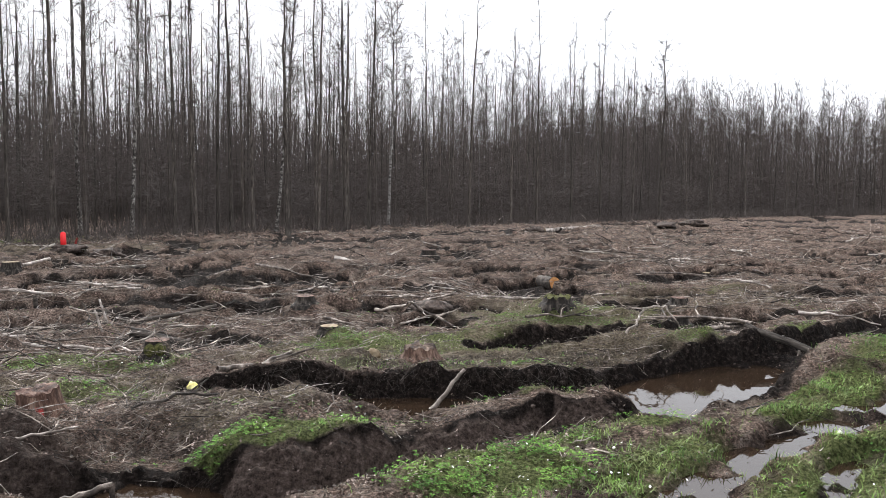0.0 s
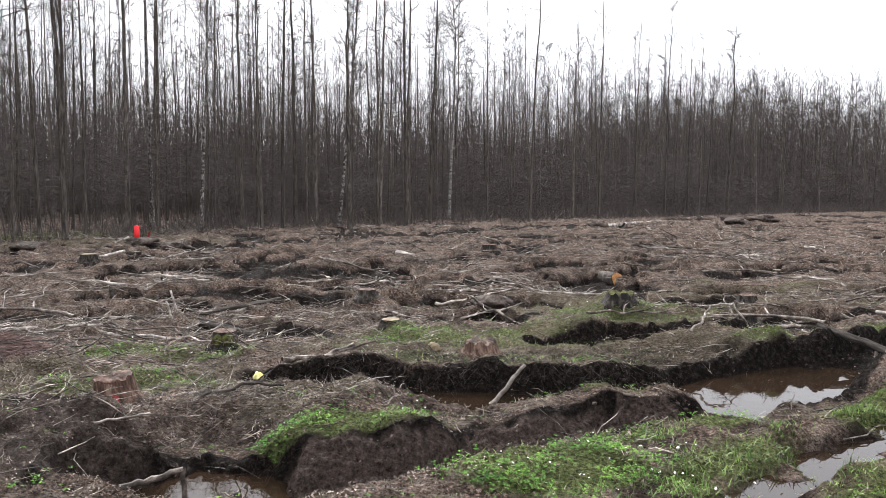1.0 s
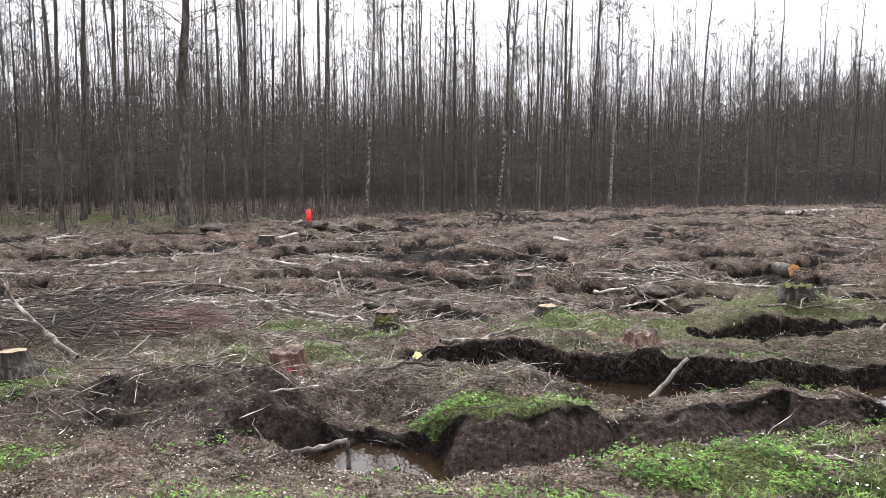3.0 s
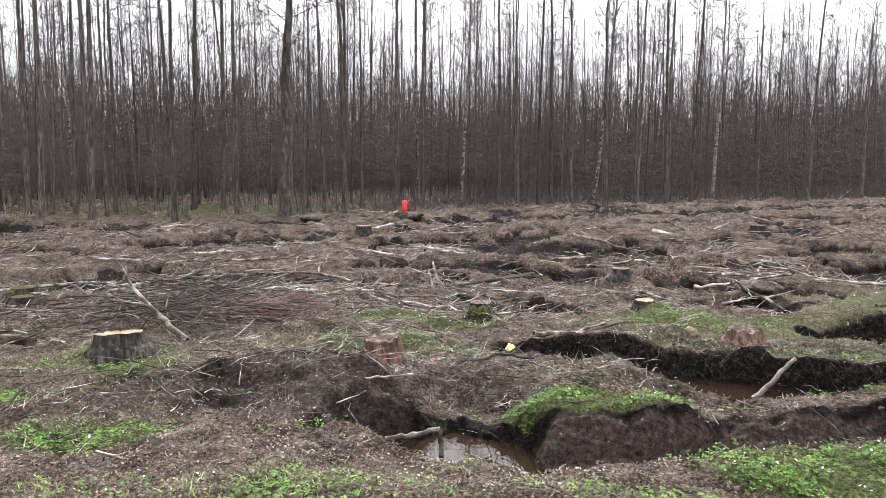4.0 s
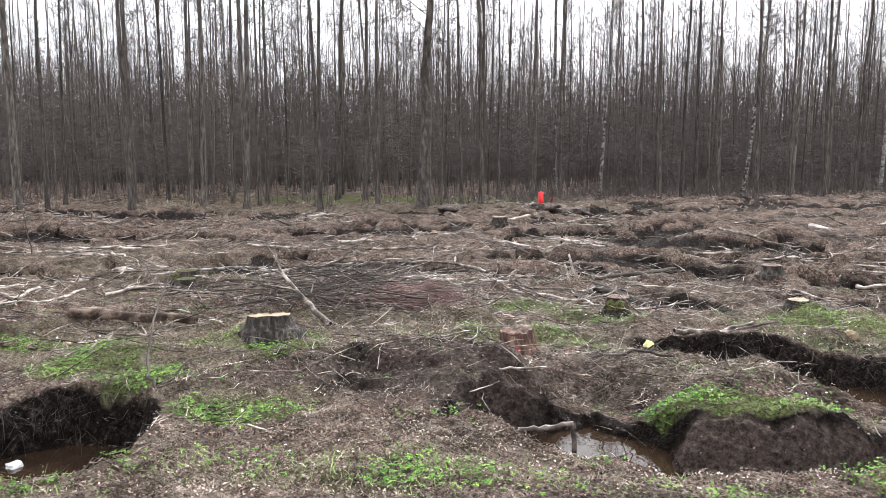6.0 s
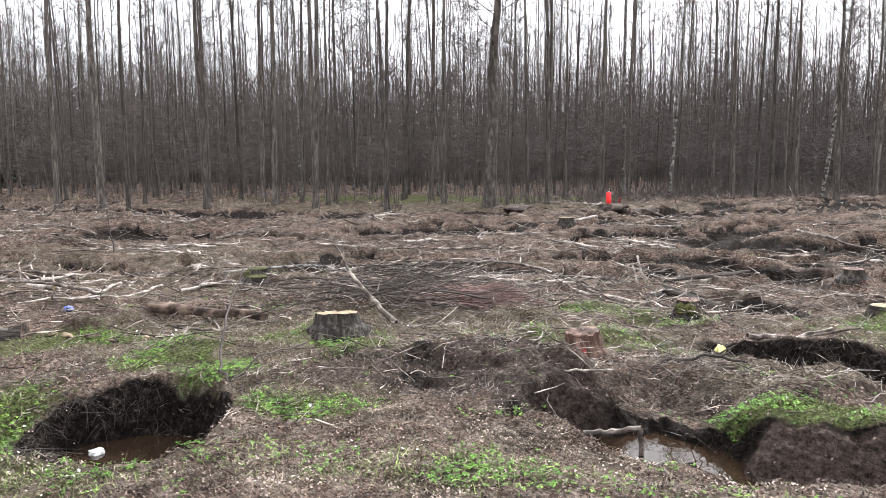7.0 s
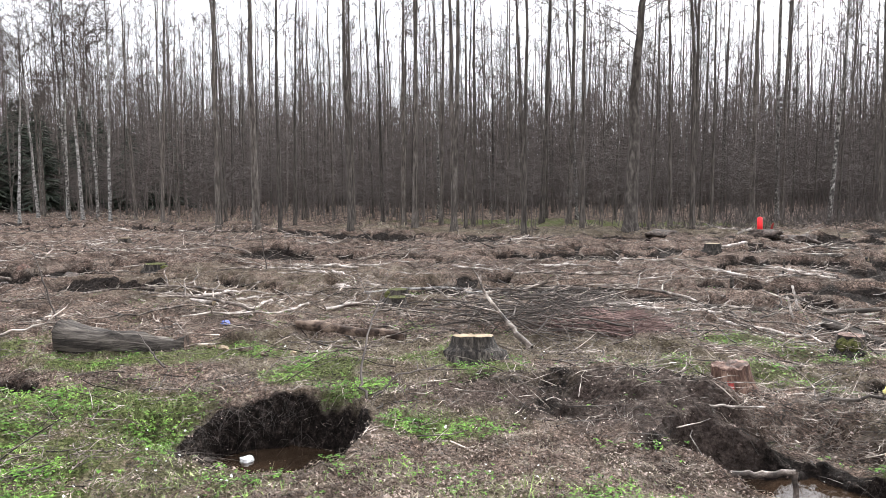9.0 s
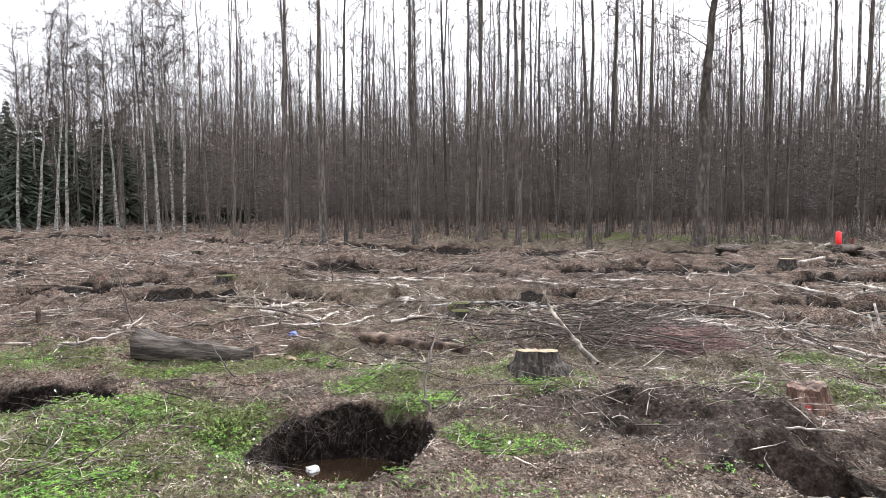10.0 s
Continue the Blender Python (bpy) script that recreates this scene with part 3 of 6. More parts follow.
    z = z + paste * (0.045 * fbm(0.35 * (0.97 * x + 0.24 * y) + 4, 0.97 * y - 0.24 * x, 0.16, 3, 0.6) - 0.03 * np.abs(fbm(x - 3, y + 7, 0.2, 3, 0.6)) + 0.01)
    soil = bare(x, y)
    smoothed = 1 - 0.65 * paste
    return z + soil * smoothed * (0.055 * fbm(x, y, 0.28, 4, 0.65) - 0.05 * np.abs(fbm(x + 5, y, 0.22, 3, 0.6)) + 0.02) * step(120, 60, r)


def build_ground():
    az = np.concatenate([np.arange(-42, 97, 0.23), np.arange(97, 318, 3.0)])
    rad = [0.0005, 0.3, 0.8, 1.4, 2.0, 2.4, 2.7]
    while rad[-1] < 4000:
        q = rad[-1]
        rad.append(q * (1.0062 if q < 8.5 else 1.013 if q < 50 else 1.09))
    rad = np.array(rad)
    a, q = np.meshgrid(np.radians(az), rad)
    x, y = -np.sin(a) * q, np.cos(a) * q
    z = ground_z(x, y)
    n, k = a.shape
    i = np.arange(n * k).reshape(n, k)
    j = np.roll(i, -1, axis=1)
    quads = np.stack([i[:-1], i[1:], j[1:], j[:-1]], axis=-1).reshape(-1, 4)
    quads = quads[:, ::-1]
    me = smooth(mesh_of("ground", np.stack([x, y, z], -1).reshape(-1, 3), quads, GROUND))
    forest = step(0, 3, wood_depth(x, y))
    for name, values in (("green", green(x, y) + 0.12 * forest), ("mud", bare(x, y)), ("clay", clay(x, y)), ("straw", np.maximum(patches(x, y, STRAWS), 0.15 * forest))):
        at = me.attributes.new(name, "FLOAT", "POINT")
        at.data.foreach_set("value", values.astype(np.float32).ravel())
    tagged(new("ground", me), "brown felled woodland ground of soil, litter and patchy grass", "ground", kind="structure")


build_ground()


def puddle(name, level, cx, cy, rx, ry, turn, label):
    """Standing water: a thin rounded sheet with its rim under the soil."""
    bm = bmesh.new()
    bmesh.ops.create_circle(bm, cap_ends=True, segments=40, radius=1)
    for v in bm.verts:
        v.co.x *= rx
        v.co.y *= ry
    geo = bmesh.ops.extrude_face_region(bm, geom=bm.faces[:])
    for v in [e for e in geo["geom"] if isinstance(e, bmesh.types.BMVert)]:
        v.co.z -= 0.01
    bmesh.ops.recalc_face_normals(bm, faces=bm.faces[:])
    me = bpy.data.meshes.new(name)
    bm.to_mesh(me)
    bm.free()
    me.materials.append(WATER)
    thing(name, label, "puddle", pose(cx, cy, level, 0, 0, turn), me=me, kind="structure")


puddle("water_pit", -0.345, -4.5, 2.15, 0.68, 0.7, 64, "dark still water at the bottom of a pit")
puddle("water_trench", -0.275, -1.75, 4.36, 0.95, 0.5, 10, "muddy water in the front wheel rut")
puddle("water_rut", -0.225, -0.35, 6.22, 0.95, 0.5, 2, "brown water lying in the back wheel rut")
puddle("water_pool", -0.205, 2.5, 6.95, 1.5, 0.62, 40, "pool of brown water mirroring the white sky")
puddle("water_track", -0.083, 2.4, 4.9, 2.9, 0.5, 38, "shallow water among the grass of the track")
puddle("water_track", -0.064, 3.1, 4.7, 1.6, 0.3, 40, "shallow water among the grass of the track")


# ---- trees ----
def limbs(rng, base, top, count, lo, hi, rise, reach, twigs, thick, droop=0.0):
    """Branches and twigs on a straight stem from base to top: paths and radii, then feet and tips of the twigs."""
    f = np.sort(lo + (hi - lo) * rng.random(count) ** 0.8)
    foot = base + (top - base) * f[:, None]
    yaw = rng.uniform(0, 2 * np.pi, count)
    u = (f - lo) / (1 - lo)
    long = reach * (0.3 + 0.7 * np.sin(np.pi * (0.1 + 0.72 * u))) * rng.uniform(0.35, 1.25, count) * (1.05 - 0.45 * u)
    up = np.radians(rng.normal(rise, 17, count))
    out = np.stack([np.cos(yaw) * np.cos(up), np.sin(yaw) * np.cos(up), np.sin(up)], -1)
    s = np.linspace(0, 1, 4)
    paths = foot[:, None, :] + out[:, None, :] * (long[:, None] * s)[..., None]
    paths[:, :, 2] += (s**2)[None, :] * long[:, None] * (0.2 - droop)
    paths[:, 1:, :] += rng.normal(0, 0.055, (count, 3, 3)) * long[:, None, None]
    radii = thick * (0.45 + 0.55 * long / reach)[:, None] * np.linspace(1, 0.3, 4)[None, :]
    owner = np.repeat(np.arange(count), twigs)
    at = rng.uniform(0.15, 1.0, len(owner)) * 2.999
    k = at.astype(int)
    foot = paths[owner, k] + (paths[owner, k + 1] - paths[owner, k]) * (at - k)[:, None]
    way = 0.7 * out[owner] + rng.normal(0, 0.7, (len(owner), 3)) + np.array([0, 0, 0.15 - 1.6 * droop])
    way /= np.linalg.norm(way, axis=1, keepdims=True)
    tl = (0.12 + 0.28 * long[owner]) * rng.uniform(0.5, 1.5, len(owner))
    return paths, radii, foot, foot + way * tl[:, None]


def tree_meshes(name, seed, high, thick, bark, count, twigs, lo, reach, fork=False, side_thick=0.023, droop=0.0):
    """A bare tree about its foot: trunk mesh and crown mesh."""
    rng = np.random.default_rng(seed)
    k = 18
    s = np.linspace(0, 1, k)
    path = np.zeros((1, k, 3))
    path[0, :, 2] = s * high - 0.15
    path[0, :, 0] = np.cumsum(rng.normal(0, 0.05, k)) * s
    path[0, :, 1] = np.cumsum(rng.normal(0, 0.05, k)) * s
    rad = thick * (1 - 0.9 * s**0.95)
    rad[0] *= 1.5
    rad[1] *= 1.04
    path[0, 1, 2] = 0.4
    pieces = [tubes(path, rad[None, :], 8)]
    if fork:
        q = np.zeros((1, 8, 3))
        t = np.linspace(0, 1, 8)
        q[0] = path[0, 8] + np.stack([0.9 * t**0.8, 0.2 * t, (high - path[0, 8, 2]) * t * 0.95], -1)
        pieces.append(tubes(q, (rad[8] * 0.75 * (1 - 0.8 * t))[None, :], 6))
    v, f = joined(pieces)
    trunk = smooth(mesh_of(name + "_trunk", v, f, bark))
    if bark is not ALDER:
        trunk.materials.append(TWIG)
        mid = np.array([p.center[2] for p in trunk.polygons])
        trunk.polygons.foreach_set("material_index", (mid > high * rng.uniform(0.5, 0.66)).astype(np.int32))
    stem = lambda z: np.array([np.interp(z, path[0, :, 2], path[0, :, 0]), np.interp(z, path[0, :, 2], path[0, :, 1]), z])
    p, r, tp, tr = limbs(rng, stem(0), stem(high), count, lo, 0.995, 38, reach, twigs, side_thick, droop)
    off = np.stack([np.interp(p[:, 0, 2], path[0, :, 2], path[0, :, 0]), np.interp(p[:, 0, 2], path[0, :, 2], path[0, :, 1])], -1) - p[:, 0, :2]
    p[:, :, :2] += off[:, None, :]
    for q in (tp, tr):
        q[:, :2] += np.repeat(off, twigs, axis=0)
    v, f = joined([tubes(p, r, 3), slivers(tp, tr, side_thick * rng.uniform(0.55, 0.95, len(tp)), rng)])
    return trunk, mesh_of(name + "_crown", v, f, TWIG)


ALDERS = [tree_meshes("alder", 20 + i, 13.4 + 0.5 * i, 0.105 + 0.01 * (i % 4), ALDER, 46 + 4 * (i % 3), 22, 0.36, 1.7, fork=(i == 5), side_thick=0.015) for i in range(7)]
BIRCHES = [tree_meshes("birch", 50 + i, 11.0 + 1.0 * i, 0.075 + 0.008 * i, BIRCH, 58, 34, 0.42, 2.7, side_thick=0.016, droop=0.3) for i in range(4)]
OLD_BIRCHES = [tree_meshes("birch", 60 + i, 13.0 + 0.7 * i, 0.085 + 0.01 * i, BIRCH_OLD, 56, 30, 0.42, 2.2, side_thick=0.016, droop=0.2) for i in range(3)]


def plant(kind, meshes, x, y, scale, wide, turn, lean, label, group):
    ob = thing(kind, label, "tree", pose(x, y, float(ground_z(x, y)), lean[0], lean[1], turn) @ Matrix.Diagonal((wide, wide, scale, 1)), group)
    part("trunk", meshes[0], ob)
    part("crown", meshes[1], ob).scale = (max(1.0, 0.85 / wide), max(1.0, 0.85 / wide), 1)


# trees of the wood's edge at their own places: x, y, trunk breadth
EDGE_TREES = [
    (-15.1, 20.5, 1.55), (-18.7, 19.1, 1.0), (-20.8, 17.6, 1.05), (-22.5, 17.1, 1.0), (-24.1, 17.7, 1.2), (-25.6, 17.7, 0.9), (-22.7, 18.5, 0.8), (-21.2, 18.5, 0.9), (-22.0, 19.6, 0.9), (-20.9, 22.4, 1.1), (-19.6, 22.6, 1.0), (-16.4, 24.8, 0.9), (-16.4, 26.3, 1.0), (-11.7, 32.2, 1.0), (-10.6, 31.6, 0.9), (-9.8, 32.0, 1.0), (-7.3, 34.6, 1.25), (-6.3, 37.1, 0.9), (-5.2, 39.1, 1.3), (-4.1, 40.5, 1.0),
]
EDGE_TREES_2 = [
    (-15.4, 29.0, 1.25), (-14.8, 30.4, 0.9), (-11.9, 34.9, 1.0), (-10.1, 35.1, 1.1), (-9.1, 35.3, 0.9), (-6.6, 38.2, 1.0), (-5.2, 40.2, 1.1), (1.6, 46.2, 1.0), (4.6, 49.9, 1.0), (6.5, 51.4, 1.0), (12.3, 57.9, 0.9), (15.9, 61.9, 1.0), (18.8, 64.2, 1.8), (-27.5, 11.3, 1.0), (-25.8, 12.1, 1.3), (-24.9, 12.6, 1.0), (-22.9, 14.4, 1.15), (-21.3, 16.1, 0.95), (-19.9, 16.8, 1.0), (-17.8, 18.2, 0.95), (-14.4, 23.1, 1.0),
]
# white-barked birches: x, y, breadth, height
EDGE_BIRCHES = [
    (-3.2, 43.0, 1.4, 1.3), (-8.3, 36.6, 1.15, 1.25), (-14.6, 29.6, 1.0, 1.3), (-12.2, 28.8, 1.1, 1.3), (-43.0, 3.3, 1.3, 0.95), (-43.5, 4.2, 1.2, 0.95), (-45.0, 5.2, 1.0, 1.0), (-44.5, 5.7, 1.0, 1.0), (-40.4, 6.7, 1.2, 0.9), (-44.0, 8.2, 1.2, 0.95), (-42.0, 9.2, 1.1, 1.0), (-39.4, 9.3, 1.0, 0.95), (-41.0, 10.4, 1.2, 1.1), (-38.4, 10.3, 1.2, 1.15),
]
rng = np.random.default_rng(3)
placed = []
for i, (x, y, wide) in enumerate(EDGE_TREES + EDGE_TREES_2):
    placed.append((x, y))
    plant("alder_tree", ALDERS[i % 7], x, y, rng.uniform(0.92, 1.15), wide * (1.45 if i == 0 else 0.85), rng.uniform(0, 360), rng.normal(0, 0.9, 2), "tall bare alder with a straight dark trunk at the clearing's edge", "trees of the wood")
for i, (x, y, wide, high) in enumerate(EDGE_BIRCHES):
    placed.append((x, y))
    plant("birch_tree", OLD_BIRCHES[i % 3] if i in (1, 2, 3) else BIRCHES[i % 4], x, y, high, wide * 0.9, rng.uniform(0, 360), rng.normal(0, 2.6, 2), "slender bare birch with white bark at the wood's edge", "birches of the wood")

# the rest of the wood: first the near trees one by one, then the far ones together
def wood_spots(rng, count, near, far, gap, most):
    """Places in the wood between two depths from its edge, no two closer than gap."""
    a, q = np.radians(rng.uniform(-40, 95, count)), np.sqrt(rng.uniform(22**2, most**2, count))
    x, y = -np.sin(a) * q, np.cos(a) * q
    d = wood_depth(x, y)
    cell, got = {}, []
    for i in np.nonzero((d > near) & (d < far))[0]:
        u, v = float(x[i]), float(y[i])
        key = (int(u // gap), int(v // gap))
        close = [p for m in (-1, 0, 1) for k in (-1, 0, 1) for p in cell.get((key[0] + m, key[1] + k), [])]
        if any((u - p) ** 2 + (v - w) ** 2 < gap * gap for p, w in close) or any((u - p) ** 2 + (v - w) ** 2 < 1.4 for p, w in placed):
            continue
        cell.setdefault(key, []).append((u, v))
        got.append((float(d[i]) + 0.3 * float(q[i]), u, v))
    return sorted(got)


for x, y in [(-46.5 - 1.9 * i + 0.8 * (i * 7 % 5), 5.6 + 2.1 * (i * 3 % 7)) for i in range(20)]:
    placed.append((x, y))
    plant("birch_tree", OLD_BIRCHES[int(rng.integers(3))], x, y, rng.uniform(0.8, 1.05), rng.uniform(0.7, 1.0), rng.uniform(0, 360), rng.normal(0, 1.2, 2), "slender grey birch with a fine-twigged crown behind the wood's edge", "birches of the wood")
spots = wood_spots(rng, 16000, 0.4, 20, 2.3, 165)
for i, (_, x, y) in enumerate(spots[:270]):
    if rng.random() < 0.04:
        plant("birch_tree", OLD_BIRCHES[i % 3], x, y, rng.uniform(0.85, 1.1), rng.uniform(0.6, 0.9), rng.uniform(0, 360), rng.normal(0, 1.2, 2), "slender bare birch with white bark among the alders", "birches of the wood")
    else:
        plant("alder_tree", ALDERS[i % 7], x, y, rng.uniform(0.75, 1.08), rng.uniform(0.38, 0.72), rng.uniform(0, 360), rng.normal(0, 1.0, 2), "bare alder with a thin dark trunk in the wood", "trees of the wood")
deep = [p for p in wood_spots(rng, 60000, 12, 85, 1.75, 190)]
deep = [deep[k] for k in rng.permutation(len(deep))]
deep = [p for p in deep if p[1] > 45][:420] + [p for p in deep if 12 < p[1] <= 45][:700] + [p for p in deep if p[1] <= 12 and wood_depth(p[1], p[2]) < 46][:820] + [p for p in deep if p[1] <= 12 and wood_depth(p[1], p[2]) >= 46][:500]


def far_wood(places, rng):
    n = len(places)
    xy = np.array([(x, y) for _, x, y in places])
    z = ground_z(xy[:, 0], xy[:, 1])
    high = rng.uniform(10.0, 15.5, n) + 3.0 * step(12, 40, xy[:, 0])
    lean = rng.normal(0, 0.018, (n, 2))
    s = np.linspace(0, 1, 5)
    p = np.zeros((n, 5, 3))
    p[:, :, :2] = xy[:, None, :] + lean[:, None, :] * (s[None, :] * high[:, None])[..., None] + rng.normal(0, 0.06, (n, 5, 2))
    p[:, :, 2] = z[:, None] - 0.2 + s[None, :] * high[:, None]
    thick = rng.uniform(0.055, 0.115, n)
    sets = [tubes(p, thick[:, None] * (1 - 0.85 * s)[None, :], 4)]
    per = 8
    owner = np.repeat(np.arange(n), per)
    f = 0.25 + 0.74 * rng.random(len(owner)) ** 0.75
    foot = np.stack([xy[owner, 0] + lean[owner, 0] * f * high[owner], xy[owner, 1] + lean[owner, 1] * f * high[owner], z[owner] + f * high[owner]], -1)
    yaw = rng.uniform(0, 2 * np.pi, len(owner))
    up = np.radians(rng.normal(52, 17, len(owner)))
    long = rng.uniform(0.4, 1.5, len(owner)) * (1.2 - 0.6 * f)
    way = np.stack([np.cos(yaw) * np.cos(up), np.sin(yaw) * np.cos(up), np.sin(up)], -1)
    b = foot[:, None, :] + way[:, None, :] * (long[:, None] * np.linspace(0, 1, 2))[..., None]
    sets.append(tubes(b, 0.014 * np.linspace(1, 0.5, 2)[None, :] * np.ones((len(owner), 1)), 3))
    # fine twigs all through the crowns
    own = np.repeat(np.arange(n), 130)
    m = len(own)
    f = 0.22 + 0.8 * rng.random(m) ** 0.8
    out = (0.2 + 1.1 * np.sin(np.pi * np.clip(f * 0.95, 0, 1)) ** 0.8) * np.sqrt(rng.random(m))
    yaw = rng.uniform(0, 2 * np.pi, m)
    foot = np.stack([xy[own, 0] + lean[own, 0] * f * high[own] + np.cos(yaw) * out, xy[own, 1] + lean[own, 1] * f * high[own] + np.sin(yaw) * out, z[own] + f * high[own]], -1)
    turn = yaw + rng.normal(0, 0.6, m)
    up = np.radians(rng.normal(57, 22, m))
    tip = foot + rng.uniform(0.7, 1.7, m)[:, None] * np.stack([np.cos(turn) * np.cos(up), np.sin(turn) * np.cos(up), np.sin(up)], -1)
    sets.append(slivers(foot, tip, 0.010 + 0.0002 * np.hypot(foot[:, 0], foot[:, 1]) + 0.0003 * np.maximum(np.hypot(foot[:, 0], foot[:, 1]) - 52, 0), rng))
    tagged(new("distant_stems", mesh_of("distant_stems", *sets[0], FAR_STEM)), "close rows of thin bare trunks in the distance", "wood", kind="stuff")
    tagged(new("distant_wood", mesh_of("distant_wood", *joined(sets[1:]), THICKET)), "fine bare crowns of the distant alder wood", "wood", kind="stuff")


far_wood(spots[270:] + deep, rng)


def undergrowth(rng, count):
    """The scrub between the trunks: small bare saplings with fine side shoots from top to bottom."""
    a, q = np.radians(rng.uniform(-40, 95, 40 * count)), np.sqrt(rng.uniform(22**2, 130**2, 40 * count))
    x, y = -np.sin(a) * q, np.cos(a) * q
    d = wood_depth(x, y)
    left = step(-16, -24, x) * step(6, 2, d)
    keep = np.nonzero((d > 1.0) & (d < 34) & (rng.random(40 * count) < (1.2 - d / 40) * (1 - 0.8 * left) * np.clip(60 / q, 0.35, 1)))[0][:count]
    n = len(keep)
    x, y, q = x[keep], y[keep], q[keep]
    z = ground_z(x, y)
    high = rng.uniform(1.5, 3.2, n) + 4.5 * rng.random(n) ** 2.2
    lean = rng.normal(0, 0.10, (n, 2))
    s = np.linspace(0, 1, 3)
    p = np.zeros((n, 3, 3))
    p[:, :, 0] = x[:, None] + lean[:, :1] * high[:, None] * s + rng.normal(0, 0.06, (n, 3))
    p[:, :, 1] = y[:, None] + lean[:, 1:] * high[:, None] * s + rng.normal(0, 0.06, (n, 3))
    p[:, :, 2] = z[:, None] - 0.05 + high[:, None] * s
    sets = [tubes(p, (0.006 + 0.0035 * high)[:, None] * np.array([1, 0.7, 0.3]), 3)]
    per = 100
    own = np.repeat(np.arange(n), per)
    f = np.where(x[own] < -13, 0.3, 0.1) + np.where(x[own] < -13, 0.7, 0.9) * rng.random(n * per)
    foot = np.stack([x[own] + lean[own, 0] * f * high[own], y[own] + lean[own, 1] * f * high[own], z[own] + f * high[own]], -1)
    yaw, up = rng.uniform(0, 2 * np.pi, n * per), np.radians(rng.normal(14, 22, n * per))
    long = rng.uniform(0.3, 1.1, n * per) * (0.5 + 0.2 * high[own])
    tip = foot + long[:, None] * np.stack([np.cos(yaw) * np.cos(up), np.sin(yaw) * np.cos(up), np.sin(up)], -1)
    sets.append(slivers(foot, tip, 0.008 + 0.00021 * q[own], rng))
    v, f = joined(sets)
    tagged(new("undergrowth", mesh_of("undergrowth", v, f, THICKET)), "dense bare grey-brown scrub between the trunks", "scrub", kind="stuff")


undergrowth(rng, 3400)


def edge_scrub(rng, n):
    """Low bramble and saplings along the wood's foot."""
    a, q = np.radians(rng.uniform(-40, 95, 60 * n)), np.sqrt(rng.uniform(22**2, 120**2, 60 * n))
    x, y = -np.sin(a) * q, np.cos(a) * q
    d = wood_depth(x, y)
    keep = np.nonzero((d > -0.8) & (d < 7) & (rng.random(60 * n) < np.where(x < -15, 0.06, 1.0)))[0][:n]
    own = np.repeat(keep, 13)
    m = len(own)
    foot = np.stack([x[own] + rng.normal(0, 0.25, m), y[own] + rng.normal(0, 0.25, m), np.zeros(m)], -1)
    foot[:, 2] = ground_z(foot[:, 0], foot[:, 1]) + rng.uniform(-0.03, 0.15, m)
    yaw, up = rng.uniform(0, 2 * np.pi, m), np.radians(rng.uniform(15, 85, m))
    tip = foot + rng.uniform(0.3, 1.3, m)[:, None] * np.stack([np.cos(yaw) * np.cos(up), np.sin(yaw) * np.cos(up), np.sin(up)], -1)
    v, f = slivers(foot, tip, 0.012 + 0.0004 * q[own], rng)
    tagged(new("edge_scrub", mesh_of("edge_scrub", v, f, THICKET)), "low brown scrub along the foot of the wood", "scrub", kind="stuff")


edge_scrub(rng, 1900)


def thicket(rng, n):
    """The closed mass of stems deep in the wood, too far to tell apart."""
    a, q = np.radians(rng.uniform(-40, 95, 8 * n)), np.sqrt(rng.uniform(40**2, 175**2, 8 * n))
    x, y = -np.sin(a) * q, np.cos(a) * q
    d = wood_depth(x, y)
    keep = np.nonzero((d > 22) & (d < 60))[0][:n]
    x, y, d = x[keep], y[keep], d[keep]
    n = len(x)
    high = (4.5 + 6.5 * rng.random(n) ** 1.3) * (1 + 0.25 * step(5, 40, x))
    s = np.array([0.0, 0.55, 1.0])
    p = np.zeros((n, 3, 3))
    p[:, :, 0] = x[:, None] + rng.normal(0, 0.25, (n, 3))
    p[:, :, 1] = y[:, None] + rng.normal(0, 0.25, (n, 3))
    p[:, :, 2] = high[:, None] * s - 0.1
    few = rng.random(n) < 0.5
    sets = [tubes(p[few], rng.uniform(0.05, 0.11, few.sum())[:, None] * np.array([1.1, 0.9, 0.1]), 4)]
    own = np.repeat(np.nonzero(~few)[0], 34)
    foot = np.stack([x[own], y[own], high[own] * rng.uniform(0, 1, len(own))], -1) + rng.normal(0, 0.9, (len(own), 3)) * np.array([1, 1, 0])
    way = rng.normal(0, 0.5, (len(own), 3)) + np.array([0, 0, 0.9])
    sets.append(slivers(foot, foot + way * rng.uniform(0.8, 2.2, len(own))[:, None], 0.055, rng))
    v, f = joined(sets)
    tagged(new("distant_thicket", mesh_of("distant_thicket", v, f, THICKET)), "closed grey-brown mass of stems deep in the wood", "wood", kind="stuff")


thicket(rng, 9500)


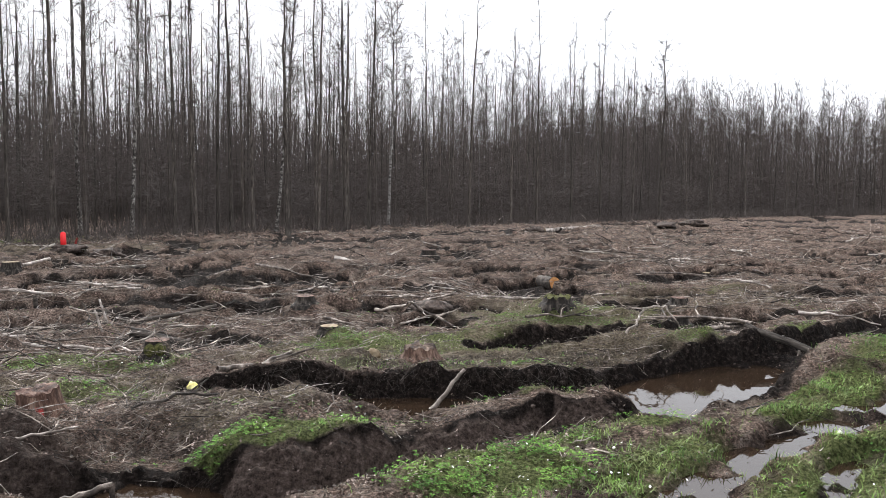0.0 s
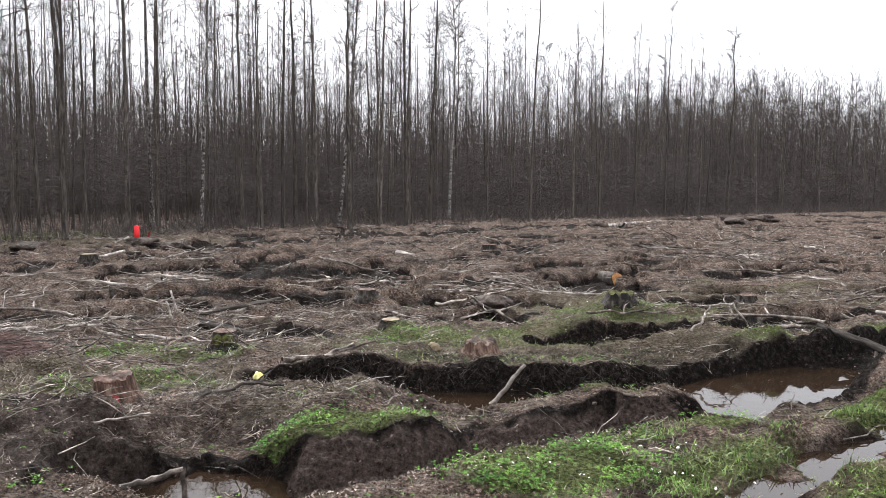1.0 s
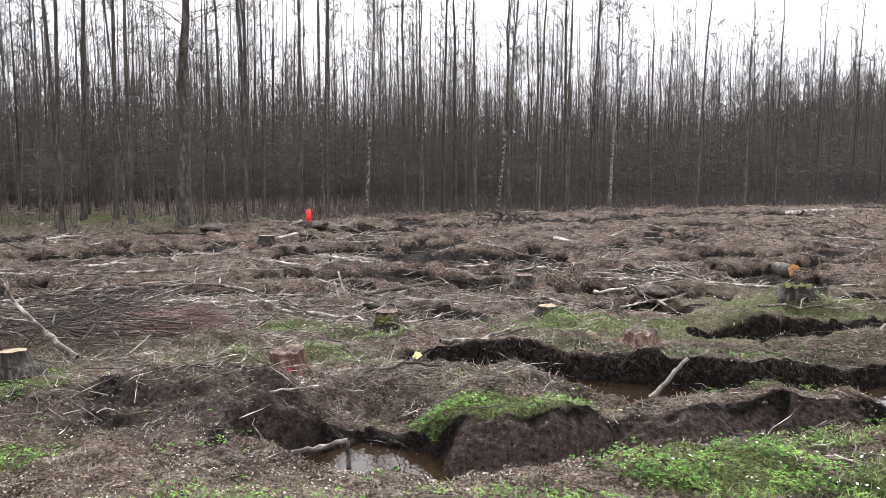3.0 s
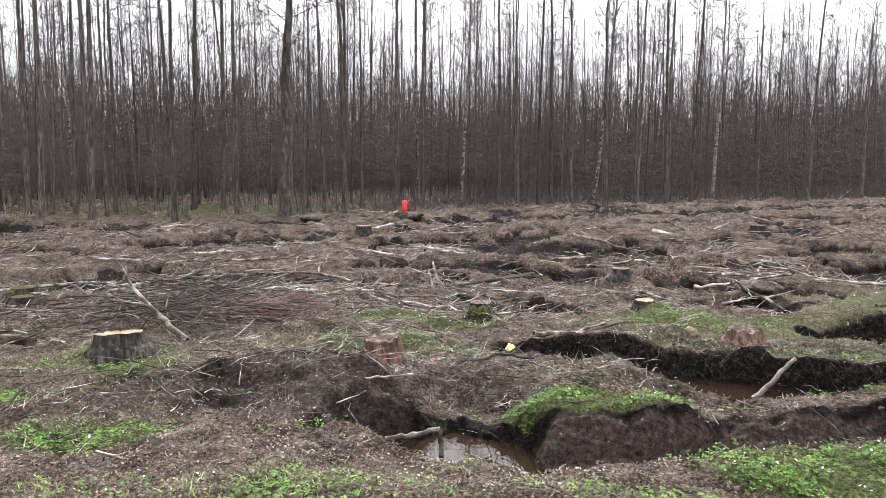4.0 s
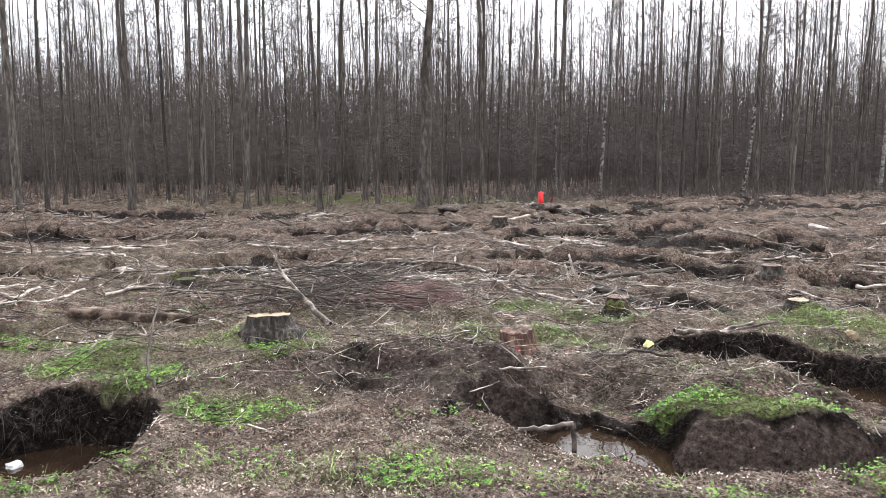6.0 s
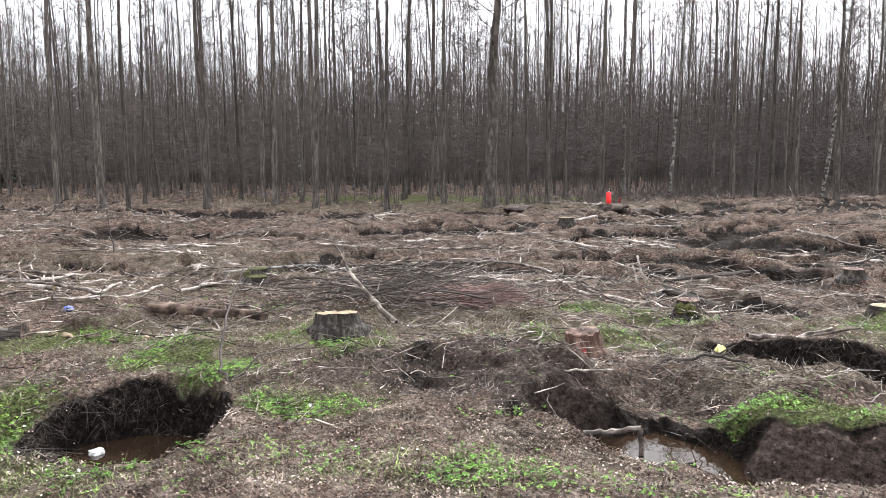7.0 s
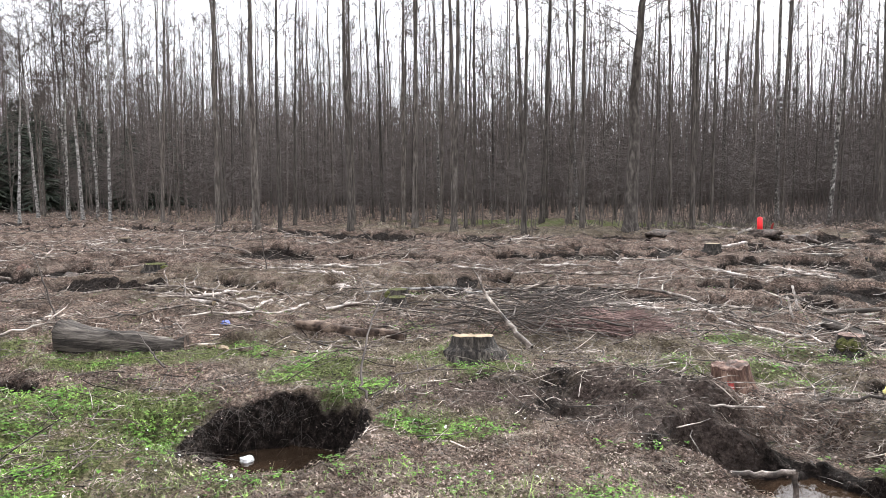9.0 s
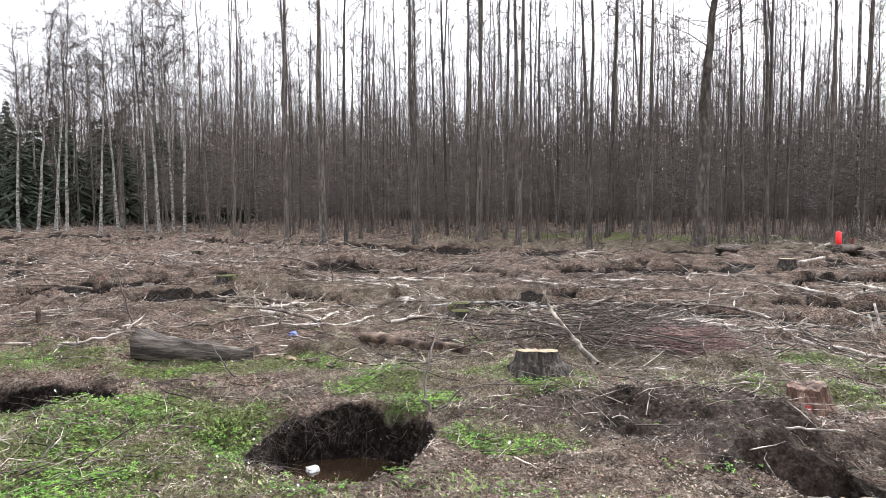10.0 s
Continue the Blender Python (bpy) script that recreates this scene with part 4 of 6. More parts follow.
def spruce_meshes(seed, high):
    """A dark spruce: a straight stem and drooping whorls of needled sprays."""
    rng = np.random.default_rng(seed)
    stem = np.zeros((1, 6, 3))
    stem[0, :, 2] = np.linspace(-0.1, high, 6)
    trunk = smooth(mesh_of("spruce_trunk", *tubes(stem, np.linspace(0.13, 0.01, 6)[None], 7), ALDER))
    n = 200
    f = rng.uniform(0.08, 0.98, n)
    yaw = rng.uniform(0, 2 * np.pi, n)
    long = (1 - f) * high * 0.27 * rng.uniform(0.7, 1.15, n) + 0.15
    out = np.stack([np.cos(yaw), np.sin(yaw)], -1)
    p = np.zeros((n, 3, 3))
    for k, (r, drop) in enumerate(((0.0, 0.0), (0.6, -0.10), (1.0, -0.26))):
        p[:, k, :2] = out * (long * r)[:, None]
        p[:, k, 2] = f * high + drop * long
    sets = [tubes(p, (0.05 + 0.05 * long)[:, None] * np.array([0.6, 1.0, 0.12]), 4)]
    own = np.repeat(np.arange(n), 3)
    at = rng.uniform(0.3, 1, len(own))
    foot = p[own, 0] + (p[own, 2] - p[own, 0]) * at[:, None]
    side = np.stack([-out[own, 1], out[own, 0]], -1) * rng.choice([-1, 1], len(own))[:, None]
    tip = foot.copy()
    tip[:, :2] += (side * 0.8 + out[own] * 0.5) * (long[own] * 0.4)[:, None]
    tip[:, 2] -= 0.22 * long[own] * rng.uniform(0.3, 1.4, len(own))
    sets.append(tubes(np.stack([foot, tip], 1), np.stack([0.02 + 0.06 * long[own], 0.01 + 0 * long[own]], 1), 3))
    return trunk, mesh_of("spruce_crown", *joined(sets), NEEDLE)


SPRUCES = [spruce_meshes(90 + i, 8.5 + i) for i in range(2)]
for i, (x, y, k) in enumerate([(-62.0, 6.0, 1.0), (-64.0, 10.5, 0.9), (-61.5, 13.5, 0.85), (-66.0, 4.6, 1.0), (-63.0, 8.2, 0.9), (-68.0, 8.0, 1.05), (-63.0, 16.5, 0.85), (-68.0, 13.0, 1.0), (-55.0, 4.5, 0.75), (-56.5, 7.6, 0.8), (-54.0, 10.6, 0.72), (-56.0, 13.4, 0.78), (-52.5, 15.6, 0.7), (-58.0, 10.0, 0.85), (-53.0, 18.4, 0.66), (-60.0, 3.0, 0.9)]):
    plant("spruce_tree", SPRUCES[i % 2], x, y, k, k, 40 * i, (0, 0), "dark green spruce standing behind the birches", "spruces")


# ---- stumps, logs, sticks and litter ----
def gz(x, y):
    return float(ground_z(np.array(x), np.array(y)))


def lathe(heights, radii, segs, rng, lobes, deep, cap=False):
    """An uneven round body about z: rings with root lobes that fade upwards."""
    a = np.arange(segs) * 2 * np.pi / segs
    wave = sum(rng.uniform(0.5, 1) * np.sin(k * a + rng.uniform(0, 6.3)) for k in lobes) / len(lobes)
    grain = rng.normal(0, 0.02, segs)
    top = max(heights)
    rows = []
    for h, r in zip(heights, radii):
        fade = deep * (1 - 0.75 * max(h, 0) / top)
        q = r * (1 + fade * wave + grain)
        rows.append(np.stack([np.cos(a) * q, np.sin(a) * q, np.full(segs, h)], -1))
    v = np.concatenate(rows)
    i = np.arange(len(v)).reshape(len(heights), segs)
    j = np.roll(i, -1, axis=1)
    f = np.stack([i[:-1], j[:-1], j[1:], i[1:]], -1).reshape(-1, 4)
    return v, f, rows[-1]


def stump(x, y, radius, high, label, seed, bark=None, top=None, tilt=(0, 0), flare=1.5, moss=0, mark=None, ragged=0.0, turn=None, group="tree stumps"):
    rng = np.random.default_rng(seed)
    ob = thing("tree_stump", label, "stump", pose(x, y, gz(x, y), tilt[0], tilt[1], (rng.uniform(0, 360) if mark is None else 0) if turn is None else turn), group)
    hs = [-0.12, 0.0, 0.12 * high, 0.3 * high, 0.6 * high, 0.85 * high, high]
    rs = [radius * flare * 1.15, radius * flare, radius * (1 + 0.62 * (flare - 1)), radius * (1 + 0.3 * (flare - 1)), radius * 1.03, radius, radius * 0.98]
    v, f, rim = lathe(hs, rs, 30, rng, (3, 4, 7), 0.28)
    if ragged:
        v[-30:, 2] += rng.uniform(-ragged, ragged, 30)
        rim = v[-30:].copy()
    part("bark", smooth(mesh_of("stump_bark", v, f, bark or ALDER)), ob)
    n = len(rim)
    mid = rim.mean(0)
    rings = [rim * [0.985, 0.985, 1] + [0, 0, 0.003], mid + (rim - mid) * 0.93 + [0, 0, 0.008], mid + (rim - mid) * 0.55 + [0, 0, 0.010 + 0.3 * ragged], mid + (rim - mid) * 0.08 + [0, 0, 0.004]]
    w = np.concatenate(rings)
    w[n:, 2] += rng.normal(0, 0.003 + 0.2 * ragged, len(w) - n)
    i = np.arange(len(w)).reshape(4, n)
    j = np.roll(i, -1, axis=1)
    part("cut_face", mesh_of("stump_top", w, np.stack([i[:-1], j[:-1], j[1:], i[1:]], -1).reshape(-1, 4), top or CUT), ob, "sawn top with a pale face")
    for k in range(moss):
        bm = bmesh.new()
        bmesh.ops.create_icosphere(bm, subdivisions=2, radius=1)
        yaw = rng.uniform(0, 6.3) if k else -math.pi / 2
        for q in bm.verts:
            s = 1 + 0.25 * noise.noise(q.co * 2.5 + Vector((seed, k, 0)))
            q.co = Vector((math.cos(yaw) * radius * 0.95 + q.co.x * radius * 0.5 * s, math.sin(yaw) * radius * 0.95 + q.co.y * radius * 0.45 * s, high * 0.5 + q.co.z * high * 0.45 * s))
        me = bpy.data.meshes.new("moss")
        bm.to_mesh(me)
        bm.free()
        me.materials.append(MOSS)
        part("moss", smooth(me), ob, "yellow-green moss cushion")
    if mark is not None:
        # a sprayed patch hugging the bark, on the side at this angle
        rows = []
        for h in np.linspace(0.28, 0.62, 5):
            rr = np.interp(h * high, hs, rs)
            for t in np.linspace(-0.16, 0.16, 6):
                ang = radians(mark) + t * (1 - 1.2 * abs(h - 0.45))
                rows.append((math.cos(ang) * rr * 1.12, math.sin(ang) * rr * 1.12, h * high))
        w = np.array(rows)
        i = np.arange(30).reshape(5, 6)
        part("paint_mark", mesh_of("paint_mark", w, np.stack([i[:-1, :-1], i[:-1, 1:], i[1:, 1:], i[1:, :-1]], -1).reshape(-1, 4), SPRAY), ob, "red sprayed forester's mark")
    return ob


stump(-5.1, 4.5, 0.2, 0.13, "dark wet tree stump with a fresh pale sawn top", 1, STUMP, CUT, tilt=(-5.5, -6), turn=0, flare=1.42, ragged=0.006)
stump(-2.97, 5.36, 0.145, 0.23, "rust-red stump with a red spray mark beside the rut", 2, RUST, REDCUT, tilt=(3, -5), mark=-62, ragged=0.02)
stump(-2.85, 7.28, 0.12, 0.16, "low mossy stump with a reddish top among brash", 3, STUMP, REDCUT, moss=3)
stump(-0.23, 7.42, 0.165, 0.105, "rotten rust-brown stump ringed by white flowers", 4, RUST, ROT, flare=1.3, ragged=0.03)
stump(-1.97, 10.46, 0.13, 0.12, "dark stump on a low mound of soil", 5, STUMP, REDCUT, flare=1.7)
stump(1.58, 10.05, 0.19, 0.09, "old mossy stump on a grassy mound", 6, STUMP, MOSS, flare=1.25, moss=1, ragged=0.03)
stump(-1.36, 8.78, 0.115, 0.05, "flat freshly sawn stump, level with the grass", 7, STUMP, CUT, flare=1.2)
stump(-14.81, 4.77, 0.21, 0.158, "mossy old stump out on the clearing", 8, STUMP, MOSS, flare=1.6, moss=2)
stump(-22.4, 6.38, 0.15, 0.158, "small stump with a pale yellow sawn top", 9, STUMP, CUT, flare=1.3, moss=1)
stump(-8.38, 6.01, 0.14, 0.144, "low stump overgrown with dry moss and grass", 10, STUMP, MOSS, flare=1.7, moss=2)
stump(3.29, 10.18, 0.13, 0.101, "small stump with a reddish cut top", 11, STUMP, REDCUT)
stump(-7.44, 9.49, 0.14, 0.144, "brown stump amid pale brash", 12, STUMP, ROT)
stump(3.75, 11.6, 0.13, 0.12, "low stump in dry grass with a red-brown top", 13, STUMP, REDCUT)
stump(-8.15, 5.83, 0.13, 0.12, "low stump under the twigs with straw round it", 14, STUMP, MOSS, flare=1.8)
stump(-6.9, 14.2, 0.16, 0.158, "grey stump on the churned ground", 15, STUMP, REDCUT)
stump(-0.4, 20.8, 0.2, 0.18, "distant stump with a reddish top", 16, STUMP, REDCUT)
stump(6.2, 17.0, 0.17, 0.144, "distant stump with an orange sawn top", 17, STUMP, CUT)
stump(-9.55, 16.2, 0.18, 0.18, "grey stump near brash heaps", 18, STUMP, CUT)
stump(-18.5, 1.33, 0.16, 0.144, "low rust-brown stump on the bare clearing", 19, STUMP, REDCUT)


def cut_log(name, label, p0, p1, r0, r1, bark, face, seed, sides=14, rough=0.06, lift=0.0, category="log"):
    """A felled stem lying from p0 to p1 (x, y), with sawn ends as parts."""
    rng = np.random.default_rng(seed)
    a3 = Vector((p0[0], p0[1], gz(*p0) + r0 * 0.8 + lift))
    b3 = Vector((p1[0], p1[1], gz(*p1) + r1 * 0.8 + lift))
    long = (b3 - a3).length
    ob = thing(name, label, category, Matrix.Translation(a3) @ (b3 - a3).to_track_quat("X", "Z").to_matrix().to_4x4())
    k = 12
    s = np.linspace(0, 1, k)
    ang = np.arange(sides) * 2 * np.pi / sides
    rad = (r0 + (r1 - r0) * s)[:, None] * (1 + rng.normal(0, rough, (k, sides)) + rough * np.sin(3 * ang + rng.uniform(0, 6))[None, :])
    bend = np.cumsum(rng.normal(0, 0.008, (k, 2)), axis=0) * long
    bend[0] = bend[-1] = 0
    v = np.stack([np.repeat(s * long, sides).reshape(k, sides), np.cos(ang)[None, :] * rad + bend[:, :1], np.sin(ang)[None, :] * rad + bend[:, 1:]], -1)
    i = np.arange(k * sides).reshape(k, sides)
    j = np.roll(i, -1, axis=1)
    part("bark", smooth(mesh_of("log_bark", v.reshape(-1, 3), np.stack([i[:-1], j[:-1], j[1:], i[1:]], -1).reshape(-1, 4), bark)), ob)
    for row, push in ((v[0], -0.003), (v[-1], 0.003)):
        c = row.mean(0)
        w = np.concatenate([row + [push, 0, 0], c + (row - c) * 0.5 + [push * 2, 0, 0], c + (row - c) * 0.02 + [push, 0, 0]])
        m = np.arange(3 * sides).reshape(3, sides)
        mj = np.roll(m, -1, axis=1)
        part("cut_face", mesh_of("log_end", w, np.stack([m[:-1], mj[:-1], mj[1:], m[1:]], -1).reshape(-1, 4), face), ob, "sawn end grain")
    return ob


cut_log("fallen_log", "split weathered dark log tapering to a rotten end, in grass", (-8.12, 1.66), (-7.2, 2.58), 0.185, 0.085, OLDLOG, ROT, 31, rough=0.09)
cut_log("fallen_log", "rotten red-brown log crumbling on the leaf litter", (-7.1, 3.75), (-5.97, 4.36), 0.058, 0.035, ROT, ROT, 32, rough=0.14)
cut_log("birch_log", "white birch pole lying across the brash", (-9.45, 6.15), (-7.9, 7.17), 0.024, 0.016, BIRCH, CUT, 33, rough=0.05, lift=0.03)
cut_log("birch_log", "white birch pole lying across the brash", (-8.64, 7.49), (-8.15, 7.99), 0.03, 0.026, BIRCH, CUT, 34, rough=0.05, lift=0.03)
cut_log("birch_log", "long pale birch log lying before the wood", (5.6, 40.5), (9.4, 43.6), 0.11, 0.08, PALE, CUT, 35)
cut_log("birch_log", "pale thin log lying on the brash", (-2.79, 18.95), (-1.6, 18.55), 0.06, 0.045, PALE, CUT, 36)
cut_log("fallen_log", "reddish debarked log lying on the brash", (-1.5, 18.35), (0.64, 18.65), 0.075, 0.055, PALE, CUT, 37, lift=0.04)
cut_log("cut_block", "short log block with a fresh orange sawn end", (2.1, 15.75), (2.33, 15.3), 0.13, 0.13, ALDER, ORANGE, 38, lift=0.06, category="log block")
cut_log("fallen_log", "dark log half hidden in brash", (-5.0, 7.25), (-4.15, 6.95), 0.045, 0.035, OLDLOG, ROT, 39)
cut_log("fallen_log", "grey log lying in the churned brash", (-3.75, 8.75), (-3.1, 8.95), 0.06, 0.05, OLDLOG, ROT, 40)
cut_log("birch_log", "pale broken stick lying on the bare ground", (-9.75, 3.6), (-9.4, 3.75), 0.05, 0.04, PALE, CUT, 41)
cut_log("fallen_log", "long dark stem lying near the wood's edge", (-9.6, 18.3), (-6.7, 17.9), 0.06, 0.04, OLDLOG, CUT, 42)
cut_log("fallen_log", "grey forked stem lying in the brash", (-4.0, 9.3), (-3.1, 10.0), 0.03, 0.022, OLDLOG, CUT, 43, lift=0.06)
cut_log("fallen_log", "dark stem lying in the brash", (-6.3, 9.2), (-4.7, 8.6), 0.028, 0.018, OLDLOG, CUT, 44)
cut_log("fallen_log", "mossy stem lying beside the rut", (3.55, 8.55), (4.1, 8.05), 0.045, 0.04, OLDLOG, CUT, 45, lift=0.03)


def stick(name, label, points, r0, r1, mat, seed, twigs=0, category="branch", group="", sides=7, level=False):
    """A bent stick through points (x, y, height over the ground, or above the verge where level), with side shoots as parts."""
    rng = np.random.default_rng(seed)
    pts = np.array([(x, y, (0 if level else gz(x, y)) + h) for x, y, h in points])
    base = pts[0].copy()
    pts -= base
    t = np.linspace(0, len(pts) - 1, 5 * (len(pts) - 1) + 1)
    path = np.stack([np.interp(t, np.arange(len(pts)), pts[:, c]) for c in range(3)], -1)
    span = np.linalg.norm(pts[-1] - pts[0])
    path[1:-1] += rng.normal(0, 0.012 * span, path[1:-1].shape)
    ob = thing(name, label, category, Matrix.Translation(base), group)
    v, f = tubes(path[None], np.linspace(r0, r1, len(path))[None], sides)
    part("stem", smooth(mesh_of("stem", v, f, mat)), ob)
    for k in range(twigs):
        at = rng.uniform(0.3, 1.0) * (len(path) - 1)
        foot = path[int(at)]
        way = (path[-1] - path[0]) / span + rng.normal(0, 0.7, 3)
        way[2] = abs(way[2]) * 0.6
        long = span * rng.uniform(0.18, 0.45)
        q = foot + np.linspace(0, 1, 5)[:, None] * way * long + np.cumsum(rng.normal(0, 0.03 * long, (5, 3)), 0)
        q[0] = foot
        v, f = tubes(q[None], np.linspace(r1 * 1.1, r1 * 0.35, 5)[None], 5)
        part("side_shoot", smooth(mesh_of("shoot", v, f, mat)), ob)
    return ob


# the sticks that stand out
stick("leaning_branch", "long grey branch leaning up out of the brash heap", [(-4.98, 5.17, 0.02), (-5.43, 5.16, 0.30), (-5.85, 5.17, 0.72)], 0.034, 0.008, BRASH, 60, 6)
stick("bent_stick", "bent pale stick arching over the dark hollow", [(2.05, 8.15, 0.05), (2.2, 8.3, 0.18), (2.35, 8.45, 0.28), (2.6, 8.5, 0.26), (2.8, 8.6, 0.12)], 0.015, 0.008, PALE, 61)
stick("bare_stick", "pale stick stuck in the rut's water", [(-0.16, 6.3, -0.30), (0.02, 6.45, -0.12), (0.20, 6.62, 0.06)], 0.024, 0.016, PALE, 62, level=True)
stick("fallen_branch", "curved grey branch lying on the rut's edge", [(-2.05, 6.62, 0.05), (-1.75, 6.85, 0.06), (-1.48, 7.15, 0.06)], 0.026, 0.018, BRASH, 63, 2)
stick("broken_stake", "splintered pale stake standing by the rut", [(4.0, 8.15, -0.05), (4.0, 8.16, 0.19)], 0.024, 0.009, PALE, 64, category="stake")
stick("fallen_branch", "thin white stick lying in the grass", [(-8.72, 0.95, 0.05), (-8.9, 1.4, 0.07), (-8.95, 1.72, 0.09)], 0.017, 0.010, PALE, 65, 2)
stick("fallen_branch", "long pale branch lying on the bare clearing", [(-11.4, 3.45, 0.03), (-11.0, 3.95, 0.05), (-10.55, 4.4, 0.07)], 0.026, 0.016, PALE, 66, 4)
stick("sapling", "thin bare sapling standing alone on the clearing", [(-12.74, 6.14, -0.03), (-12.78, 6.1, 0.35), (-12.85, 6.08, 0.74)], 0.015, 0.006, TWIG, 67, 2, category="sapling")
stick("sapling", "thin branching sapling behind the old log", [(-9.79, 1.94, -0.03), (-9.85, 1.85, 0.4), (-9.95, 1.75, 0.85)], 0.013, 0.005, TWIG, 68, 5, category="sapling")
stick("sapling", "bare sapling leaning up out of the pit", [(-4.5, 2.92, -0.03), (-4.8, 3.05, 0.16), (-5.2, 3.45, 0.38), (-5.45, 3.75, 0.62)], 0.012, 0.004, TWIG, 69, 5, category="sapling")
stick("sapling", "thin bent shoot hanging into the pit", [(-4.5, 2.95, -0.02), (-4.4, 3.15, 0.14), (-4.3, 3.5, 0.2)], 0.009, 0.004, TWIG, 70, 4, category="sapling")
stick("broken_stake", "short brown broken stub standing on the clearing", [(-11.01, 1.01, -0.05), (-11.05, 1.0, 0.24)], 0.045, 0.03, ROT, 71, category="stake")
stick("broken_stake", "dark broken sapling stub standing in the brash", [(-6.44, 13.37, -0.05), (-6.44, 13.38, 0.27)], 0.025, 0.018, OLDLOG, 72, category="stake")
stick("broken_stake", "pale broken sapling stub leaning in the brash", [(-4.4, 9.6, -0.05), (-4.52, 9.62, 0.34)], 0.018, 0.014, PALE, 73, category="stake")
stick("broken_stake", "pale broken sapling stub leaning in the brash", [(-4.05, 8.7, -0.05), (-4.15, 8.7, 0.25)], 0.016, 0.012, PALE, 74, category="stake")
stick("fallen_branch", "stick lying over the water of the front rut", [(-2.3, 4.1, -0.17), (-2.12, 4.2, -0.14), (-1.96, 4.28, -0.10)], 0.022, 0.018, BRASH, 75, level=True)
stick("broken_stake", "short stick standing in the front rut's bank", [(-1.95, 4.27, -0.40), (-1.96, 4.28, -0.09)], 0.018, 0.016, BRASH, 76, category="stake", level=True)
stick("fallen_branch", "dark branch lying across the brash hollow", [(-2.3, 5.35, 0.06), (-1.95, 5.55, 0.1), (-1.72, 5.6, 0.07)], 0.014, 0.009, OLDLOG, 77, 2)
stick("root", "pale root hanging over the muddy bank", [(-2.75, 4.55, -0.02), (-2.6, 4.75, 0.1), (-2.5, 4.95, 0.12)], 0.010, 0.006, PALE, 78, 1, category="root")
stick("broken_stake", "dark stub standing in the brash", [(-5.95, 10.7, -0.05), (-5.97, 10.7, 0.2)], 0.035, 0.03, OLDLOG, 79, category="stake")
stick("fallen_branch", "pale stick lying on the far brash", [(-11.7, 21.3, 0.1), (-11.3, 21.4, 0.42)], 0.04, 0.03, PALE, 80)
stick("fallen_branch", "pale stick leaning on the brash near the wood", [(-9.3, 16.2, 0.05), (-9.0, 16.8, 0.25)], 0.04, 0.03, PALE, 81)
stick("fallen_branch", "twisted dark root lying above the pit", [(-5.75, 3.05, 0.03), (-5.6, 3.3, 0.12), (-5.3, 3.45, 0.1)], 0.017, 0.008, BRASH, 82, 4)
stick("fallen_branch", "thin dark shoot in the grass before the log", [(-6.6, 2.15, 0.02), (-6.8, 2.1, 0.12), (-7.0, 2.05, 0.26)], 0.011, 0.005, TWIG, 83, 2)
stick("fallen_branch", "pale broken sticks on the edge of the grass", [(-0.95, 10.3, 0.06), (-0.4, 10.0, 0.1), (0.15, 9.5, 0.03)], 0.026, 0.014, BRASH, 84, 4)
stick("fallen_branch", "pale branch lying beyond the grass patch", [(-1.3, 11.8, 0.08), (-0.5, 11.2, 0.08)], 0.025, 0.014, PALE, 85, 2)
stick("fallen_branch", "pale debarked branch lying across the brash", [(1.1, 14.3, 0.06), (-0.2, 13.9, 0.05)], 0.035, 0.02, PALE, 86, 3)


# ---- more branches over the clearing, each lying where it fell ----
def branch_meshes(seed, long, thick, mat):
    """A fallen branch along x: its stem, and its side shoots one by one."""
    rng = np.random.default_rng(seed)
    s = np.linspace(0, 1, 9)
    path = np.stack([s * long, np.cumsum(rng.normal(0, 0.036 * long, 9)), 0.012 + np.abs(np.cumsum(rng.normal(0, 0.012 * long, 9)))], -1)
    got = [smooth(mesh_of("branch_stem", *tubes(path[None], (thick * (1 - 0.7 * s))[None], 6), mat))]
    for _ in range(4):
        at = rng.integers(2, 8)
        yaw = rng.choice([-1, 1]) * rng.uniform(0.4, 1.1)
        q = path[at] + np.linspace(0, 1, 4)[:, None] * np.array([math.cos(yaw), math.sin(yaw), rng.uniform(0, 0.4)]) * long * rng.uniform(0.15, 0.45)
        q[1:] += rng.normal(0, 0.015 * long, (3, 3))
        got.append(smooth(mesh_of("branch_shoot", *tubes(q[None], thick * np.linspace(0.5, 0.15, 4)[None], 5), mat)))
    return got


